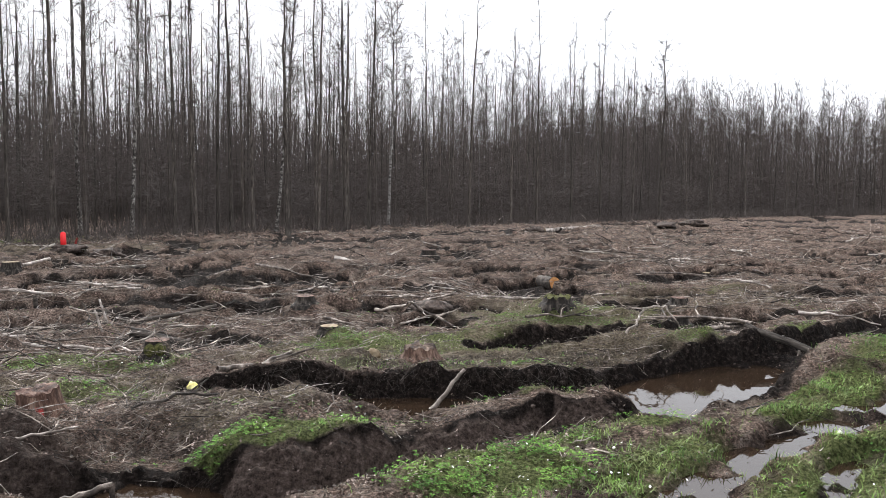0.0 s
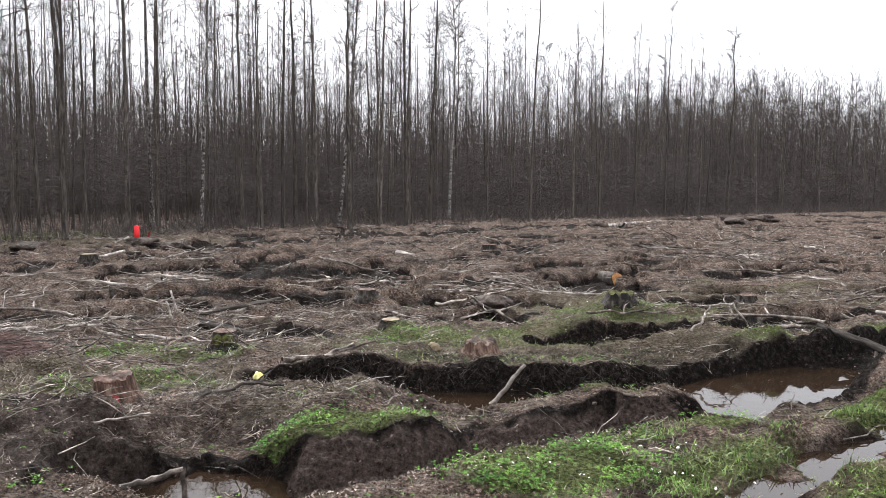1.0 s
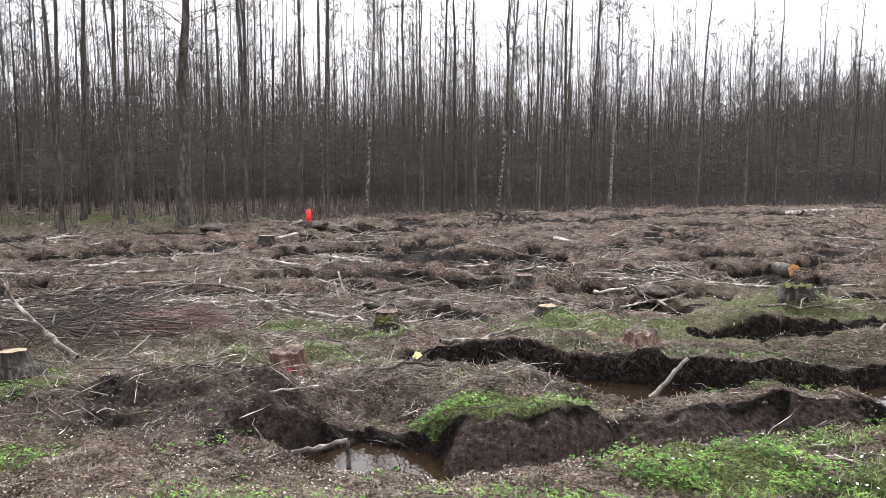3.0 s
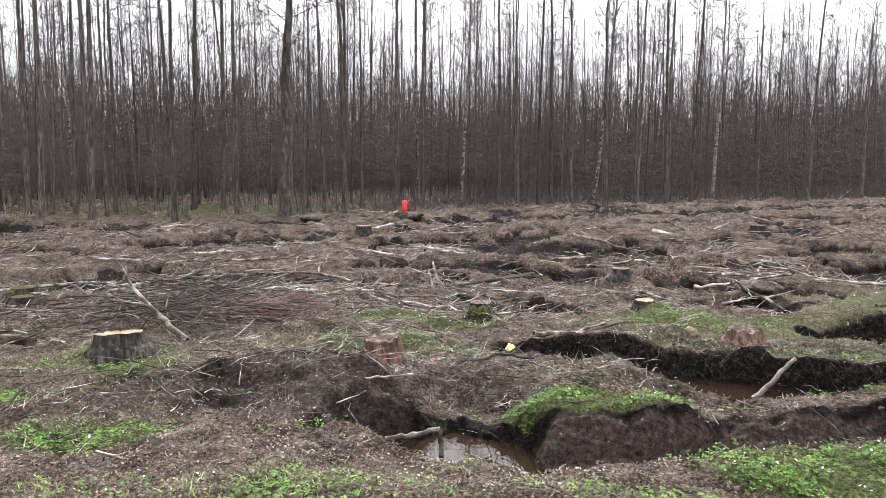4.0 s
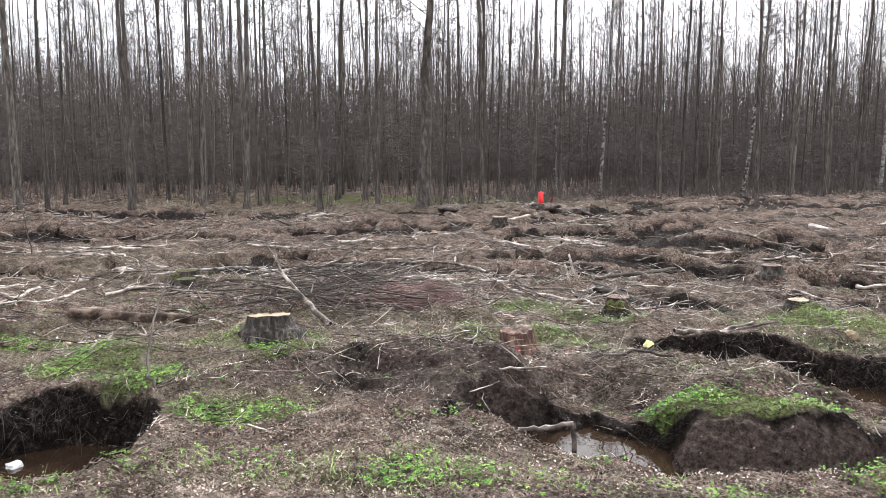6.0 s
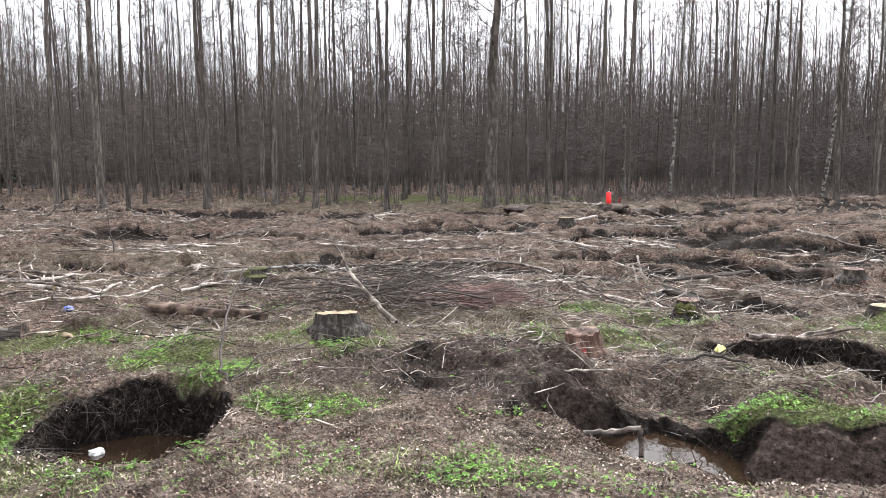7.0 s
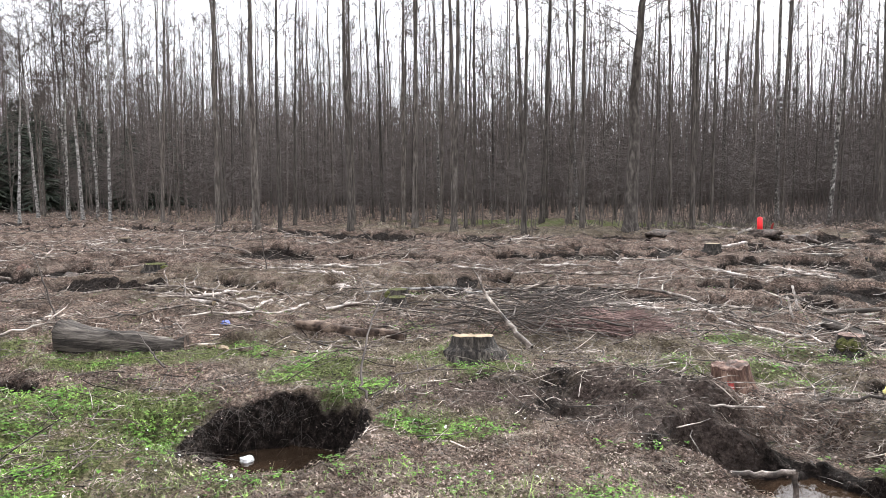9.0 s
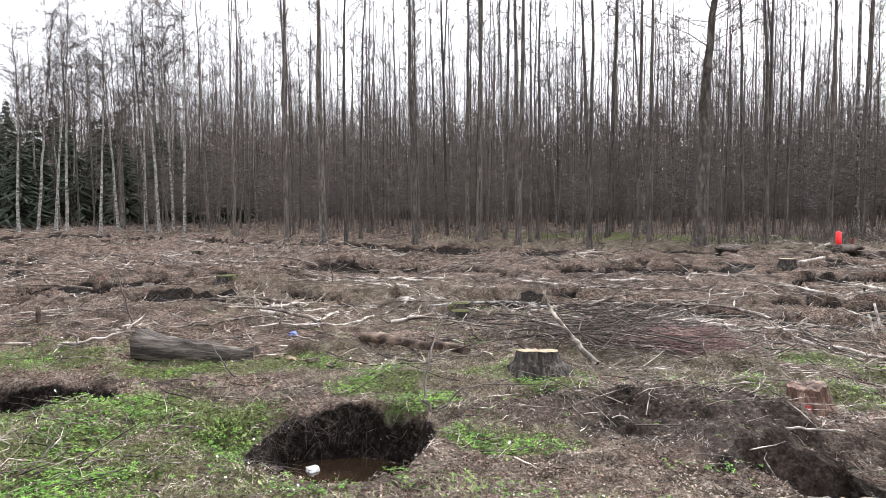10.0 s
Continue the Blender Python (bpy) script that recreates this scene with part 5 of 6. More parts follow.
BRANCHES = [branch_meshes(200 + i, 0.7 + 0.17 * i, 0.013 + 0.005 * (i % 4), PALE if i % 3 == 0 else BRASH) for i in range(9)]
rng = np.random.default_rng(12)
count = 0
while count < 290:
    a, q = np.radians(rng.uniform(-36, 92)), math.exp(rng.uniform(math.log(9.0), math.log(42)))
    x, y = -math.sin(a) * q, math.cos(a) * q
    if float(wood_depth(np.array(x), np.array(y))) > -0.5 or float(green(np.array(x), np.array(y))) > 0.5 or float(bare(np.array(x), np.array(y))) > 0.5:
        continue
    i = int(rng.integers(9))
    yaw = rng.normal(math.degrees(a), 38) + (180 if rng.random() < 0.5 else 0)
    ex, ey = x + math.cos(radians(yaw)) * 0.8, y + math.sin(radians(yaw)) * 0.8
    z0, z1 = gz(x, y), gz(ex, ey)
    size = rng.uniform(0.55, 0.95) * (1 + 0.012 * q)
    ob = thing("fallen_branch", "pale dry branch lying on the felled ground" if i % 3 == 0 else "grey-brown branch lying on the felled ground", "branch", pose(x, y, max(z0, z1 - 0.05) + 0.025, 0, -math.degrees(math.atan2(z1 - z0, 0.8)) * 0.7, yaw) @ Matrix.Diagonal((size, size, size, 1)), "fallen branches")
    for k, me in enumerate(BRANCHES[i]):
        part("side_shoot" if k else "stem", me, ob)
    count += 1


# ---- the brash heap beside the fresh stump ----
heap = thing("brash_heap", "low heap of thin dark branches piled beside the stump", "brash heap", pose(-5.95, 6.1, gz(-5.95, 6.1)))
rng = np.random.default_rng(33)
for k in range(90):
    cx, cy = rng.normal(0, 0.6), rng.normal(0, 0.36)
    c, s = math.cos(radians(35)), math.sin(radians(35))
    mid = np.array([cx * c - cy * s, cx * s + cy * c, 0.06 + 0.34 * rng.random() * math.exp(-(cx**2) / 1.2 - (cy**2) / 0.5)])
    yaw = radians(rng.normal(35, 45))
    long = rng.uniform(0.5, 1.7)
    way = np.array([math.cos(yaw), math.sin(yaw), rng.normal(0, 0.16)])
    t = np.linspace(-0.5, 0.5, 7)
    path = mid + t[:, None] * long * way + np.cumsum(rng.normal(0, 0.012 * long, (7, 3)), 0)
    path[:, 2] = np.maximum(path[:, 2], 0.02 + ground_z(path[:, 0] - 5.95, path[:, 1] + 6.1) - gz(-5.95, 6.1))
    sets = [tubes(path[None], (rng.uniform(0.004, 0.012) * np.linspace(1, 0.35, 7))[None], 5)]
    for _ in range(5):
        at = int(rng.integers(2, 7))
        w = way + rng.normal(0, 0.5, 3)
        w[2] = abs(w[2]) * 0.5
        q = path[at] + np.linspace(0, 1, 3)[:, None] * w * long * rng.uniform(0.15, 0.4)
        sets.append(tubes(q[None], np.linspace(0.0045, 0.002, 3)[None], 3))
    v, f = joined(sets)
    part("branch", smooth(mesh_of("heap_branch", v, f, TWIG if k % 3 else BRASH)), heap)

# ---- a reddish heap of fine birch twigs in the brash ----
rng = np.random.default_rng(34)
n = 900
mid = np.stack([rng.normal(-5.05, 0.26, n), rng.normal(6.55, 0.15, n)], -1)
yaw = np.radians(rng.normal(30, 20, n))
long = rng.uniform(0.3, 0.8, n)
p = np.zeros((n, 3, 3))
for k, t in enumerate((-0.5, 0, 0.5)):
    p[:, k, 0], p[:, k, 1] = mid[:, 0] + np.cos(yaw) * t * long, mid[:, 1] + np.sin(yaw) * t * long
    p[:, k, 2] = ground_z(p[:, k, 0], p[:, k, 1]) + 0.02 + 0.22 * rng.random(n) * np.exp(-((mid[:, 0] + 5.05) ** 2) / 0.25 - (mid[:, 1] - 6.55) ** 2 / 0.1)
v, f = tubes(p, np.full((n, 3), 0.004) * [1, 0.9, 0.5], 3)
REDTWIG = material("red_twigs", [(0.3, 0.10, 0.06, 0.055), (0.7, 0.21, 0.14, 0.125)], 3, rough=0.9, island=0.4)
thing("twig_bundle", "bundle of fine red-brown birch twigs on the ground", "twigs", Matrix(), me=mesh_of("twig_bundle", v, f, REDTWIG), kind="stuff")


# ---- small things ----
def lump(name, label, category, x, y, size, mat, seed, rough=0.35, lift=0.0, turn=0, z=None, group=""):
    bm = bmesh.new()
    bmesh.ops.create_icosphere(bm, subdivisions=3, radius=1)
    for v in bm.verts:
        n = v.co.normalized()
        v.co = n * (1 + rough * noise.noise(n * 1.7 + Vector((seed, 0, 0))) + 0.5 * rough * noise.noise(n * 4.5 + Vector((0, seed, 0))) + 0.22 * rough * noise.noise(n * 11 + Vector((0, 0, seed))))
        v.co = Vector((v.co.x * size[0], v.co.y * size[1], v.co.z * size[2]))
    me = bpy.data.meshes.new(name)
    bm.to_mesh(me)
    bm.free()
    me.materials.append(mat)
    return thing(name, label, category, pose(x, y, (gz(x, y) if z is None else z) + lift, 0, 0, turn), group, smooth(me))


lump("plastic_bag", "crumpled white plastic bag floating at the pit's edge", "bag", -4.87, 2.13, (0.055, 0.042, 0.024), WHITE, 3, 0.5, 0.008, 60, -0.345)
lump("paper_scrap", "crumpled pale yellow paper on the rut's edge", "litter", -2.05, 5.95, (0.038, 0.032, 0.036), YELLOW, 5, 0.6, 0.02)
lump("plastic_scrap", "scrap of blue plastic on the leaf litter", "litter", -8.05, 3.34, (0.06, 0.04, 0.025), BLUE, 6, 0.6, 0.02)
lump("paper_scrap", "white paper scrap lying on the wet track", "litter", 2.86, 5.2, (0.035, 0.03, 0.04), WHITE, 7, 0.6, 0.04)
lump("wood_chunk", "pale split wood chunk on the bare clearing", "wood", -10.2, 6.2, (0.14, 0.06, 0.045), PALE, 8, 0.5, 0.03, 50)
lump("wood_chunk", "orange rotten wood chunk in the grass", "wood", -0.71, 7.55, (0.06, 0.05, 0.06), CUT, 9, 0.5, 0.03)
lump("burl", "rounded reddish burl standing on the far clearing", "burl", -16.2, 2.7, (0.14, 0.14, 0.22), REDCUT, 10, 0.25, 0.16)
for i, (x, y, a, b, c) in enumerate([(-15.6, 3.4, 0.9, 0.5, 0.24), (4.6, 37.0, 0.45, 0.4, 0.3), (13.5, 44.5, 1.6, 0.6, 0.35), (15.8, 46.5, 1.2, 0.5, 0.4), (-10.0, 21.9, 0.6, 0.4, 0.3), (-11.3, 22.3, 0.5, 0.4, 0.25), (-8.4, 20.8, 0.4, 0.3, 0.25), (1.35, 8.95, 0.55, 0.22, 0.2), (-13.8, 20.4, 0.7, 0.4, 0.25), (-0.15, 10.1, 0.35, 0.2, 0.16)]):
    lump("earth_mound", "dark clod of upturned earth and roots", "earth", x, y, (a, b, 0.65 * c), EARTH, 20 + i, 0.55, 0.02, 35 * i)
for i, (x, y) in enumerate([(-6.95, 2.85), (-6.75, 3.0), (-6.6, 3.2), (-6.35, 3.3), (-6.1, 3.4), (-6.85, 3.05), (-7.15, 2.8), (-6.45, 3.05)]):
    lump("wood_chunk", "splinter of orange rotten wood on the litter", "wood", x, y, (0.09 - 0.006 * i, 0.03, 0.02), CUT if i % 3 == 0 else ROT, 40 + i, 0.6, 0.015, 50 * i, group="splinters of the rotten log")

# red marker post with a split stake beside it
post = thing("marker_post", "bright red plastic marker post standing before the wood", "post", pose(-11.7, 22.65, gz(-11.7, 22.65), 2, -2, 30))
bm = bmesh.new()
bmesh.ops.create_cone(bm, cap_ends=True, segments=16, radius1=0.085, radius2=0.08, depth=0.5)
bmesh.ops.translate(bm, verts=bm.verts, vec=(0, 0, 0.25))
bmesh.ops.bevel(bm, geom=[e for e in bm.edges if len(e.link_faces) == 2 and abs(e.link_faces[0].normal.dot(e.link_faces[1].normal)) < 0.2], offset=0.012, segments=2, affect="EDGES")
me = bpy.data.meshes.new("post_body")
bm.to_mesh(me)
bm.free()
me.materials.append(RED)
part("body", smooth(me), post)
v, f = tubes(np.array([[(0, 0, 0.5), (0, 0, 0.515), (0, 0, 0.522)]]), np.array([[0.06, 0.05, 0.005]]), 14)
part("cap", mesh_of("post_cap", v, f, RED), post)
stick("marker_stake", "short leaning stake with red paint beside the post", [(-11.45, 22.85, 0.0), (-11.38, 22.8, 0.16), (-11.33, 22.76, 0.28)], 0.035, 0.03, SPRAY, 91, category="stake")


# ---- what lies and grows in numbers ----
def scatter(rng, n, near, far, lo=-38.0, hi=93.0):
    a, q = np.radians(rng.uniform(lo, hi, n)), np.exp(rng.uniform(math.log(near), math.log(far), n))
    return -np.sin(a) * q, np.cos(a) * q, q


def brash(rng, name, label, n, near, far, long, thick, mat, keep, ks=4, tilt=0.16):
    """Bent twigs and sticks lying on the ground, some with one end propped up."""
    x, y, q = scatter(rng, n, near, far)
    ok = (wood_depth(x, y) < 2.0) & (rng.random(n) < keep(x, y))
    x, y, q = x[ok], y[ok], q[ok]
    n = len(x)
    size = np.exp(rng.uniform(math.log(long[0]), math.log(long[1]), n)) * (1 + 0.012 * q)
    bend = np.cumsum(rng.normal(0, 0.28, (n, ks)), 1) + rng.uniform(0, 2 * np.pi, n)[:, None]
    p = np.zeros((n, ks, 3))
    p[:, :, 0] = x[:, None] + np.cumsum(np.cos(bend), 1) * size[:, None] / ks
    p[:, :, 1] = y[:, None] + np.cumsum(np.sin(bend), 1) * size[:, None] / ks
    floor = ground_z(p[:, :, 0], p[:, :, 1])
    up = np.abs(rng.normal(0, tilt, n)) * size
    r = np.exp(rng.uniform(math.log(thick[0]), math.log(thick[1]), n)) * (1 + 0.035 * q)
    p[:, :, 2] = np.maximum(floor[:, :1] + up[:, None] * np.linspace(0, 1, ks), floor) + 0.6 * r[:, None] + np.abs(rng.normal(0, 0.012, (n, ks)))
    ok = np.ptp(floor, axis=1) < 0.1 + 0.15 * size
    v, f = tubes(p[ok], r[ok][:, None] * np.linspace(1, 0.45, ks), 3)
    tagged(new(name, mesh_of(name, v, f, mat)), label, "brash", kind="stuff")


def verge(x, y):
    """The grassy track side, free of brash: 1 on it, 0 on the felled ground."""
    return step(0.25, -0.35, y - (4.15 + 0.85 * x)) * step(-0.9, -0.3, x)


def litter_share(x, y):
    return np.clip(1.0 - 0.85 * bare(x, y) - 0.75 * green(x, y), 0.03, 1) * (1 - 0.85 * clay(x, y)) * step(0.98, 0.9, np.where(np.hypot(x, y) < 8, bare(x, y), 0)) * (1 - 0.97 * verge(x, y)) * (0.12 + 0.88 * step(-0.1, 0.4, fbm(x + 9, y, 1.3, 3)))


def hollow_share(x, y):
    return step(1.3, 0.5, oval(x, y, -2.2, 5.3, 0.65, 0.5, 10)) + 0.35 * step(1.3, 0.5, oval(x, y, -4.75, 2.75, 0.6, 0.25, 60)) + 0.3 * step(1.3, 0.5, oval(x, y, 0.5, 7.0, 2.4, 0.2, 12))


rng = np.random.default_rng(5)
brash(rng, "brash", "grey-brown branches strewn over the clearing", 15000, 4.6, 60, (0.12, 0.8), (0.0015, 0.006), BRASH, litter_share)
brash(rng, "far_sticks", "pale bleached branches lying across the far clearing", 6500, 8.0, 60, (0.08, 0.5), (0.002, 0.007), PALE, litter_share, 3)
brash(rng, "short_twigs", "short grey-brown twigs strewn over the clearing", 42000, 4.0, 45, (0.04, 0.2), (0.0011, 0.0034), BRASH, litter_share, 3, 0.2)
brash(rng, "dry_sticks", "pale dry sticks strewn over the clearing", 6000, 4.8, 60, (0.06, 0.4), (0.0015, 0.0042), PALE, litter_share, 3)
brash(rng, "distant_brash", "branches and bits of wood strewn before the far wood", 7000, 18, 85, (0.2, 0.9), (0.004, 0.013), BRASH, lambda x, y: 0.25 + 0.75 * litter_share(x, y), 3, 0.25)
brash(rng, "twig_litter", "fine twigs matted in the hollows", 60000, 4.0, 9.0, (0.06, 0.3), (0.001, 0.0026), BRASH, lambda x, y: 0.8 * np.clip(hollow_share(x, y), 0, 1), 3, 0.25)


def crooked(rng, name, label, n, near, far, long, thick, mat, keep, ks=6):
    """Crooked forked branches lying and propped on one another."""
    x, y, q = scatter(rng, n, near, far)
    ok = (wood_depth(x, y) < 0) & (rng.random(n) < keep(x, y))
    x, y, q = x[ok], y[ok], q[ok]
    n = len(x)
    yaw = rng.uniform(0, 2 * np.pi, n)
    size = rng.uniform(*long, n)
    bend = np.cumsum(rng.normal(0, 0.34, (n, ks)), 1) + yaw[:, None]
    p = np.zeros((n, ks, 3))
    p[:, :, 0] = x[:, None] + np.cumsum(np.cos(bend), 1) * size[:, None] / ks
    p[:, :, 1] = y[:, None] + np.cumsum(np.sin(bend), 1) * size[:, None] / ks
    floor = ground_z(p[:, :, 0], p[:, :, 1])
    prop = np.abs(rng.normal(0, 0.2, n)) * size
    p[:, :, 2] = np.maximum(floor[:, :1] + prop[:, None] * np.linspace(0, 1, ks), floor + 0.01) + np.abs(np.cumsum(rng.normal(0, 0.012, (n, ks)), 1))
    ok = np.ptp(floor, axis=1) < 0.15
    p, q, size = p[ok], q[ok], size[ok]
    n = len(p)
    r = rng.uniform(*thick, n) * (1 + q * 0.02)
    sets = [tubes(p, r[:, None] * np.linspace(1, 0.4, ks), 4)]
    for k in (2, 3, 4):
        way = p[:, k + 1] - p[:, k] if k + 1 < ks else p[:, k] - p[:, k - 1]
        way = way / (np.linalg.norm(way, axis=1, keepdims=True) + 1e-9) + rng.normal(0, 0.6, (n, 3)) * np.array([1, 1, 0.5])
        way[:, 2] = np.abs(way[:, 2]) * 0.7
        reach = size * rng.uniform(0.15, 0.45, n)
        w = np.stack([p[:, k], p[:, k] + 0.5 * way * reach[:, None], p[:, k] + way * reach[:, None] + rng.normal(0, 0.05, (n, 3)) * reach[:, None]], 1)
        sets.append(tubes(w, (0.5 * r)[:, None] * np.array([1, 0.8, 0.4]), 3))
    v, f = joined(sets)
    tagged(new(name, mesh_of(name, v, f, mat)), label, "brash", kind="stuff")


def heaps(x, y):
    """Where branches gather: in drifts, none on grass or in the ruts."""
    return np.clip(1 - 0.9 * green(x, y) - 0.6 * bare(x, y), 0, 1) * (1 - verge(x, y)) * step(-0.1, 0.35, fbm(x - 20, y + 11, 2.6, 3)) * (0.22 + 0.78 * step(-8.5, -5.0, x - 0.25 * y))


crooked(rng, "crooked_brash", "crooked grey-brown branches lying in drifts over the clearing", 7500, 7.5, 45, (0.15, 0.8), (0.0025, 0.011), BRASH, heaps)
crooked(rng, "bleached_brash", "crooked bleached branches lying in drifts over the clearing", 2400, 9.0, 45, (0.1, 0.55), (0.0025, 0.009), PALE, heaps)


def leaves(rng, name, label, category, n, near, far, size, mat, keep, tilt, lift=0.004, fold=0.25):
    """Small folded leaves: two quads each along a midrib."""
    x, y, q = scatter(rng, n, near, far)
    ok = rng.random(n) < keep(x, y)
    x, y, q = x[ok], y[ok], q[ok]
    n = len(x)
    s = rng.uniform(*size, n) * (1 + q * 0.03)
    yaw, pitch, roll = rng.uniform(0, 2 * np.pi, n), rng.normal(0, tilt, n), rng.normal(0, tilt, n)
    local = np.array([(-0.5, 0, 0), (-0.1, -0.3, fold * 0.3), (0.5, 0, 0.05), (-0.1, 0.3, fold * 0.3)])
    u = np.stack([np.cos(yaw) * np.cos(pitch), np.sin(yaw) * np.cos(pitch), np.sin(pitch)], -1)
    w = np.stack([-np.sin(yaw) * np.cos(roll), np.cos(yaw) * np.cos(roll), np.sin(roll)], -1)
    z = np.cross(u, w)
    foot = np.stack([x, y, ground_z(x, y) + lift + rng.uniform(0, 0.015, n) + 0.35 * s * np.abs(np.sin(pitch))], -1)
    v = foot[:, None, :] + s[:, None, None] * (local[None, :, 0:1] * u[:, None] + local[None, :, 1:2] * w[:, None] + local[None, :, 2:3] * z[:, None])
    i = np.arange(4 * n).reshape(n, 4)
    tris = np.concatenate([i[:, [0, 1, 2]], i[:, [0, 2, 3]]])
    tagged(new(name, mesh_of(name, v.reshape(-1, 3), tris, mat)), label, category, kind="stuff")


leaves(rng, "leaf_litter", "brown dead leaves and wood chips over the ground", "leaves", 150000, 3.3, 26, (0.007, 0.022), LEAF, lambda x, y: np.clip(1 - 0.8 * bare(x, y) - 0.6 * green(x, y), 0.05, 1) * (1 - 0.7 * clay(x, y)) * (1 - 0.85 * verge(x, y)), 0.5)
leaves(rng, "wood_chips", "pale chips and bleached leaves over the ground", "chips", 14000, 3.6, 45, (0.005, 0.014), PALE, lambda x, y: np.clip(0.9 - 0.75 * bare(x, y) - 0.4 * green(x, y), 0.04, 1) * (1 - 0.9 * verge(x, y)), 0.4)


def blades(rng, name, label, n, near, far, long, wide, mat, keep, lay):
    """Grass: bent blades of two quads, standing in small tufts."""
    tx, ty, _ = scatter(rng, n // 9, near, far)
    own = rng.integers(0, len(tx), n)
    spread = 0.045 * (1 + np.hypot(tx, ty)[own] * 0.06)
    x, y = tx[own] + rng.normal(0, 1, n) * spread, ty[own] + rng.normal(0, 1, n) * spread
    q = np.hypot(x, y)
    ok = rng.random(n) < keep(x, y)
    x, y, q = x[ok], y[ok], q[ok]
    n = len(x)
    yaw = rng.uniform(0, 2 * np.pi, n)
    size = rng.uniform(*long, n)
    up = np.clip(rng.normal(lay, 0.3, n), 0.03, 1.5)
    w = rng.uniform(*wide, n) * (1 + q * 0.10)
    foot = np.stack([x, y, ground_z(x, y) - 0.005], -1)
    out = np.stack([np.cos(yaw), np.sin(yaw), np.zeros(n)], -1)
    side = np.stack([-np.sin(yaw), np.cos(yaw), np.zeros(n)], -1)
    rise = np.array([0, 0, 1.0])
    m = foot + (size * 0.55)[:, None] * (out * np.cos(up)[:, None] + rise * np.sin(up)[:, None])
    up2 = up - rng.uniform(0.2, 0.7, n)
    t = m + (size * 0.45)[:, None] * (out * np.cos(up2)[:, None] + rise * np.sin(up2)[:, None])
    t[:, 2] = np.maximum(t[:, 2], foot[:, 2] + 0.012)
    v = np.stack([foot - side * w[:, None], foot + side * w[:, None], m + side * w[:, None] * 0.8, m - side * w[:, None] * 0.8, t + side * w[:, None] * 0.2, t - side * w[:, None] * 0.2], 1)
    i = np.arange(6 * n).reshape(n, 6)
    f = np.concatenate([i[:, [0, 1, 2, 3]], i[:, [3, 2, 4, 5]]])
    tagged(new(name, mesh_of(name, v.reshape(-1, 3), f, mat)), label, "grass", kind="stuff")


HERBS = [(0.3, 4.25, 0.62, 0.42, 15, 1.0), (1.55, 5.3, 0.4, 0.22, 30, 1.0), (-1.2, 4.8, 0.65, 0.22, 8, 0.7), (-5.4, 3.0, 0.5, 0.35, 55, 1.0), (-4.75, 3.05, 0.4, 0.28, 55, 1.0), (-3.75, 4.9, 0.3, 0.15, 20, 1.0), (-4.6, 4.3, 0.4, 0.3, 30, 1.0)]


def grass_share(x, y):
    return np.clip(1.25 * green(x, y) * (0.75 + 0.7 * fbm(x, y, 0.5, 3)) - 0.05, 0, 1) * step(0.6, 0.35, bare(x, y)) * (1 - 0.85 * patches(x, y, HERBS))


blades(rng, "grass", "fresh green grass in tufts on the verge and banks", 120000, 3.3, 14, (0.02, 0.07), (0.0010, 0.0022), BLADE, grass_share, 0.8)
blades(rng, "verge_grass", "bright fresh grass of the wet verge", 150000, 3.3, 12, (0.03, 0.085), (0.0011, 0.0022), FRESH, lambda x, y: verge(x, y) * np.clip(0.4 + 1.3 * fbm(x, y, 0.4, 3), 0.03, 1) * (0.25 + 0.9 * green(x, y)) * (1 - 0.85 * patches(x, y, HERBS)) * step(-0.08, -0.045, ground_z(x, y)), 0.95)
blades(rng, "dry_grass", "flattened straw-coloured dead grass", 120000, 3.3, 14, (0.025, 0.10), (0.0006, 0.0014), STRAW, lambda x, y: np.clip(0.7 * patches(x, y, STRAWS) + 0.12, 0, 1) * (1 - 0.8 * green(x, y)) * (1 - 0.9 * bare(x, y)) * (1 - 0.9 * clay(x, y)), 0.3)
blades(rng, "edge_grass", "pale dry tall grass along the wood's edge", 12000, 22, 75, (0.1, 0.35), (0.002, 0.004), STRAW, lambda x, y: step(-0.5, 1.0, wood_depth(x, y)) * step(9, 4, wood_depth(x, y)), 0.9)


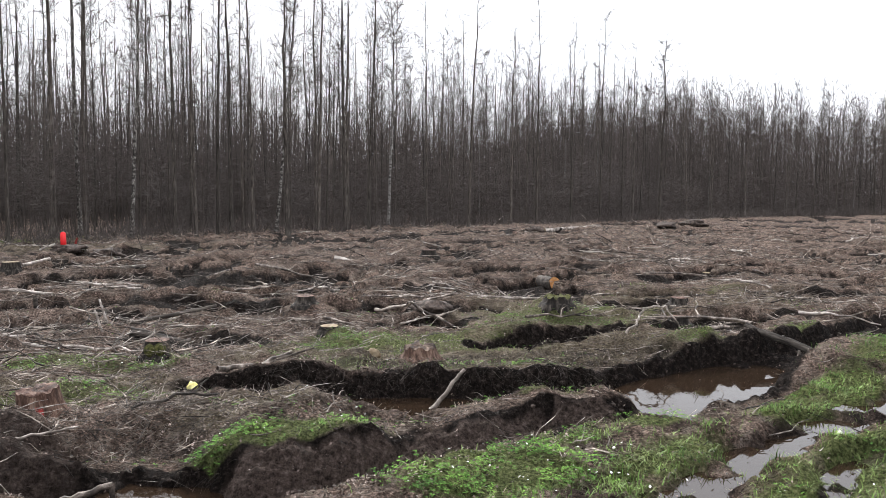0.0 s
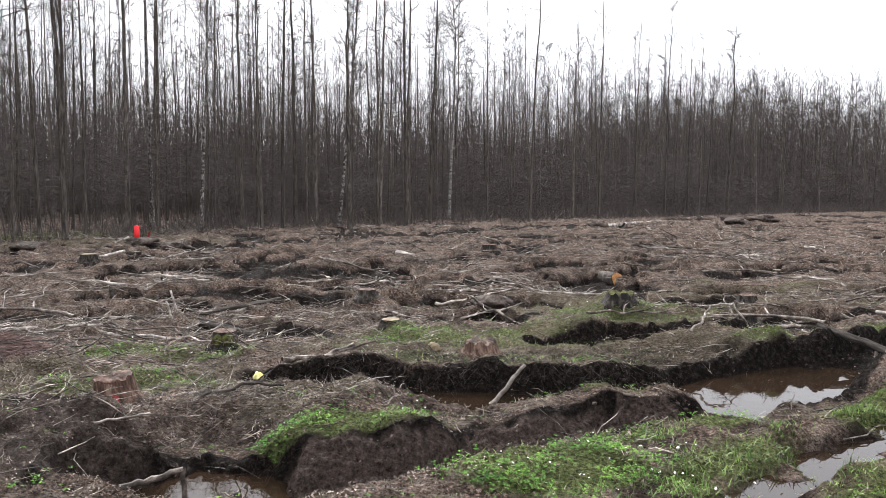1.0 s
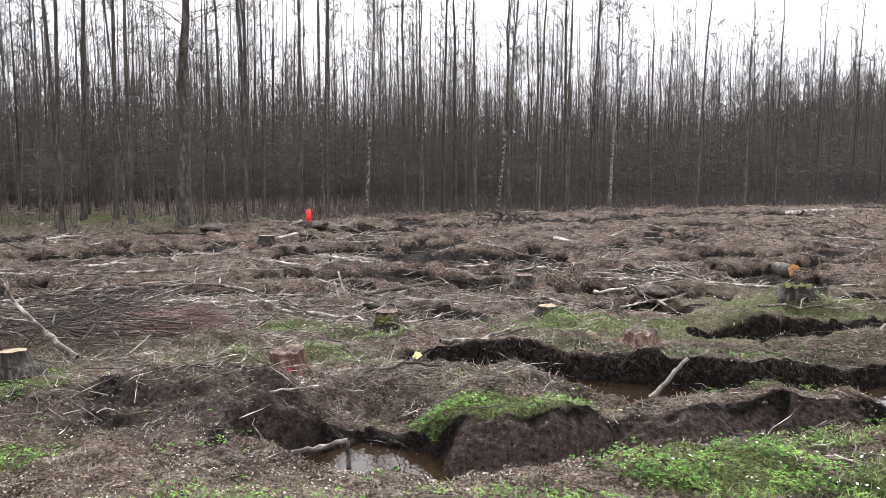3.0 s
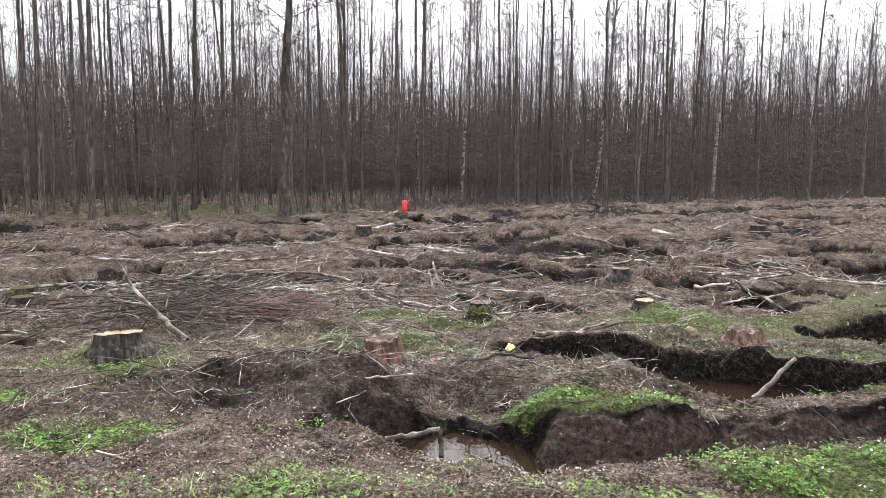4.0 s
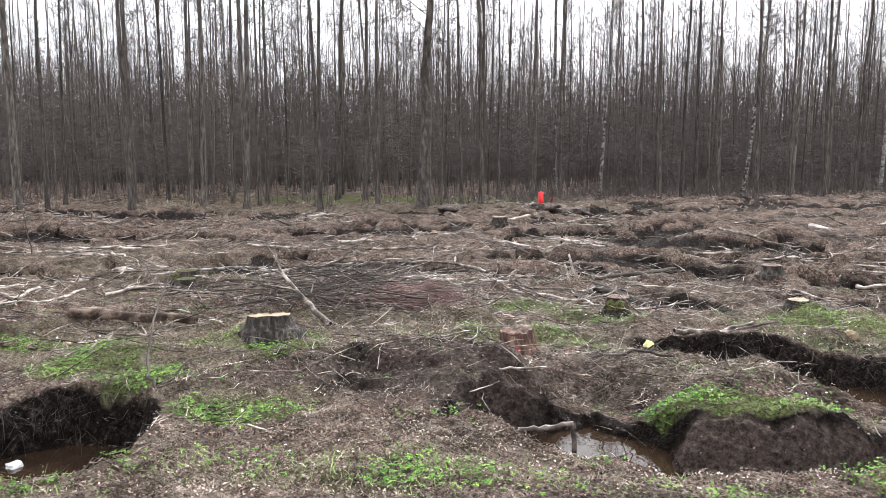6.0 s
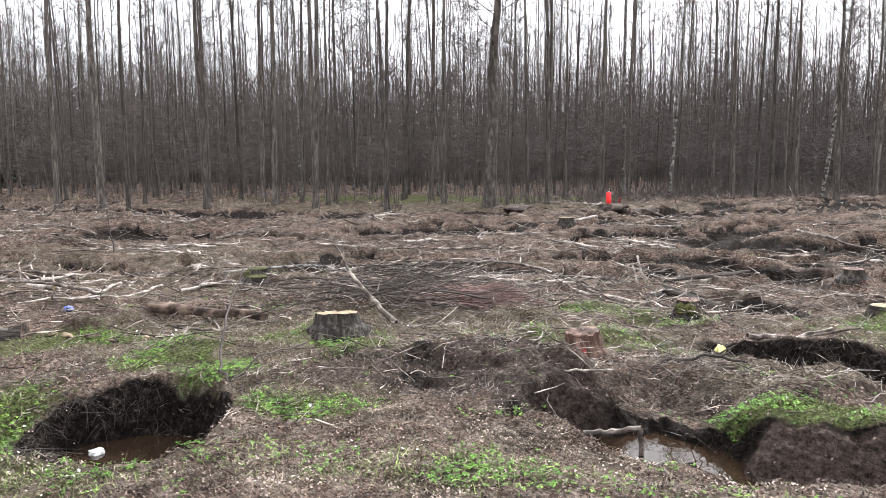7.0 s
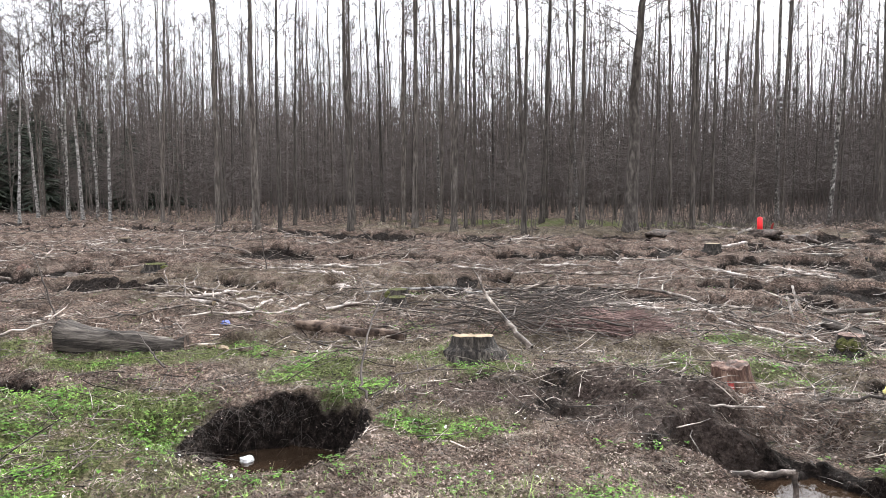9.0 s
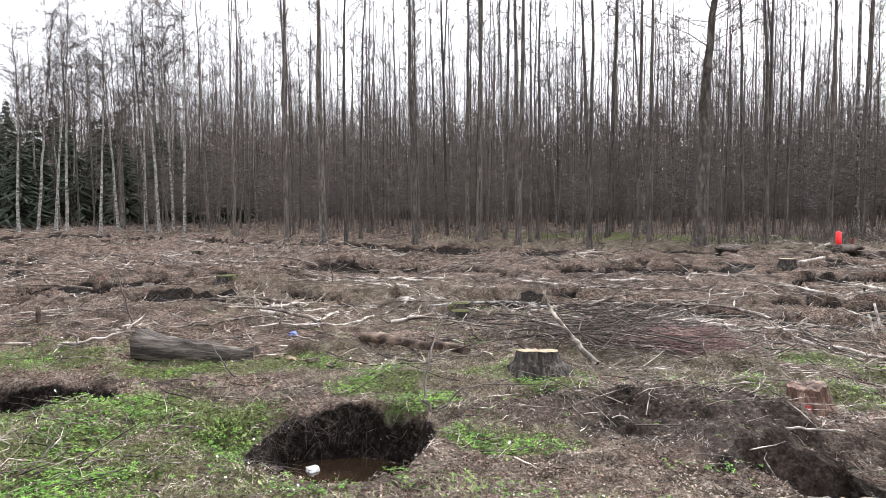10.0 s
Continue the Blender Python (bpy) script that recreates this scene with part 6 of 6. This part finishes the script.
def anemones(rng, n):
    """Low plants with leaves of three pointed leaflets, and white six-petalled flowers over them."""
    x, y, q = scatter(rng, n, 3.4, 13)
    ok = rng.random(n) < np.clip(1.5 * (green(x, y) - 0.15) * (0.3 + 1.2 * fbm(x + 30, y, 0.5, 4, 0.6)) + 0.9 * patches(x, y, HERBS) * (0.6 + fbm(x, y, 0.25, 2)), 0, 1) * (1 - 0.75 * verge(x, y) * step(1.0, 1.6, x) * (1 - patches(x, y, HERBS))) * step(0.7, 0.4, bare(x, y))
    x, y, q = x[ok], y[ok], q[ok]
    n = len(x)
    yaw = rng.uniform(0, 2 * np.pi, n)
    high = rng.uniform(0.008, 0.05, n) + 0.05 * patches(x, y, HERBS) * rng.random(n)
    size = rng.uniform(0.008, 0.02, n) * (1 + 0.03 * q)
    z = ground_z(x, y) + high
    vs, k = [], 0
    for j in range(3):
        a = yaw + j * 2.1
        drop = rng.uniform(-0.4, 0.3, n)
        c, s = np.cos(a), np.sin(a)
        base = np.stack([x, y, z], -1)
        tip = base + size[:, None] * np.stack([c, s, drop], -1)
        mid = base + 0.55 * size[:, None] * np.stack([c, s, drop + 0.25], -1)
        side = 0.38 * size[:, None] * np.stack([-s, c, np.zeros(n)], -1)
        vs.append(np.stack([base, mid - side, tip, mid + side], 1))
    v = np.concatenate(vs).reshape(-1, 3)
    f = np.arange(len(v)).reshape(-1, 4)
    tagged(new("anemone_leaves", mesh_of("anemone_leaves", v, f, HERB)), "bright green low woodland herb leaves in patches", "plants", kind="stuff")


anemones(rng, 140000)


def flowers(rng, n):
    x, y, q = scatter(rng, n, 3.6, 20)
    ok = rng.random(n) < np.clip(1.2 * green(x, y) + 0.15 * patches(x, y, STRAWS), 0, 1) * step(0.6, 0.3, bare(x, y)) * step(-0.15, 0.5, fbm(x, y + 40, 0.9, 3))
    x, y, q = x[ok], y[ok], q[ok]
    n = len(x)
    size = rng.uniform(0.004, 0.008, n) * (1 + 0.08 * q)
    z = ground_z(x, y) + rng.uniform(0.03, 0.11, n)
    yaw = rng.uniform(0, 6.3, n)
    lean = rng.normal(0, 0.4, (n, 2))
    vs = []
    for j in range(6):
        a = yaw + j * np.pi / 3
        base = np.stack([x, y, z], -1)

        def at(ang, r, h):
            dx, dy = np.cos(ang) * r * size, np.sin(ang) * r * size
            return base + np.stack([dx, dy, h * size + dx * lean[:, 0] + dy * lean[:, 1]], -1)

        vs.append(np.stack([base, at(a - 0.42, 0.6, 0.2), at(a, 1.0, 0.3), at(a + 0.42, 0.6, 0.2)], 1))
    v = np.concatenate(vs).reshape(-1, 3)
    tagged(new("white_flowers", mesh_of("white_flowers", v, np.arange(len(v)).reshape(-1, 4), PETAL)), "small white woodland flowers dotted through the green", "flowers", kind="stuff")


flowers(rng, 3600)


def clods(rng, n):
    """Crumbs and lumps of soil over the bare ground and along the ruts."""
    x, y, q = scatter(rng, n, 3.8, 16)
    ok = rng.random(n) < np.clip(bare(x, y), 0, 1) * (1 - verge(x, y)) * step(0.4, 0.1, clay(x, y))
    x, y, q = x[ok], y[ok], q[ok]
    n = len(x)
    bm = bmesh.new()
    bmesh.ops.create_icosphere(bm, subdivisions=1, radius=1)
    unit = np.array([v.co[:] for v in bm.verts])
    tri = np.array([[v.index for v in f.verts] for f in bm.faces])
    bm.free()
    s = 0.005 + 0.018 * rng.random(n) ** 3
    v = unit[None] * (1 + rng.normal(0, 0.22, (n, len(unit), 1))) * s[:, None, None] * np.array([1.2, 1.0, 0.75])
    v += np.stack([x, y, ground_z(x, y) + 0.2 * s], -1)[:, None, :]
    f = tri[None] + (np.arange(n) * len(unit))[:, None, None]
    tagged(new("soil_clods", mesh_of("soil_clods", v.reshape(-1, 3), f.reshape(-1, 3), EARTH)), "crumbs and clods of dark wet soil", "soil", kind="stuff")


clods(rng, 11000)


def roots(rng, n):
    """Fine roots and dead grass hanging over the far walls of the ruts and the pit."""
    sets = []
    for pts, share in ((RUT_BACK[1:7], 0.45), (RUT_FRONT[:6], 0.12)):
        m = int(n * share)
        k = rng.integers(0, len(pts) - 1, m)
        s = rng.random(m)
        a, b = np.array(pts)[k], np.array(pts)[k + 1]
        mid = a + (b - a) * s[:, None]
        way = b[:, :2] - a[:, :2]
        way /= np.linalg.norm(way, axis=1, keepdims=True)
        out = np.stack([-way[:, 1], way[:, 0]], -1)
        rim = mid[:, :2] + out * (mid[:, 2] * rng.uniform(0.92, 1.15, m))[:, None]
        sets.append((rim, -out))
    m = n - sum(len(r) for r, _ in sets)
    ang = np.radians(rng.uniform(60, 240, m))
    c, s = math.cos(radians(64)), math.sin(radians(64))
    dx, dy = np.cos(ang) * 0.64, np.sin(ang) * 0.64
    d = np.stack([dx * c - dy * s, dx * s + dy * c], -1)
    sets.append((np.array([-4.5, 2.15]) + d * rng.uniform(0.92, 1.1, m)[:, None], -d / np.linalg.norm(d, axis=1, keepdims=True)))
    rim, inward = np.concatenate([r for r, _ in sets]), np.concatenate([i for _, i in sets])
    m = len(rim)
    z = ground_z(rim[:, 0], rim[:, 1])
    long = 0.04 + 0.2 * rng.random(m) ** 2.5
    p = np.zeros((m, 3, 3))
    p[:, 0] = np.concatenate([rim, (z + 0.01)[:, None]], 1)
    side = rng.normal(0, 0.05, (m, 2))
    p[:, 1] = p[:, 0] + np.concatenate([inward * 0.06 + side, (-0.25 * long)[:, None]], 1)
    p[:, 2] = p[:, 1] + np.concatenate([inward * 0.04 + side, (-0.75 * long)[:, None]], 1)
    for k in (1, 2):
        p[:, k, 2] = np.maximum(p[:, k, 2], ground_z(p[:, k, 0], p[:, k, 1]) + 0.006)
    v, f = tubes(p, rng.uniform(0.0006, 0.0016, m)[:, None] * np.array([1, 0.8, 0.4]), 3)
    tagged(new("hanging_roots", mesh_of("hanging_roots", v, f, TWIG)), "fine roots hanging over the muddy walls", "roots", kind="stuff")


roots(rng, 520)
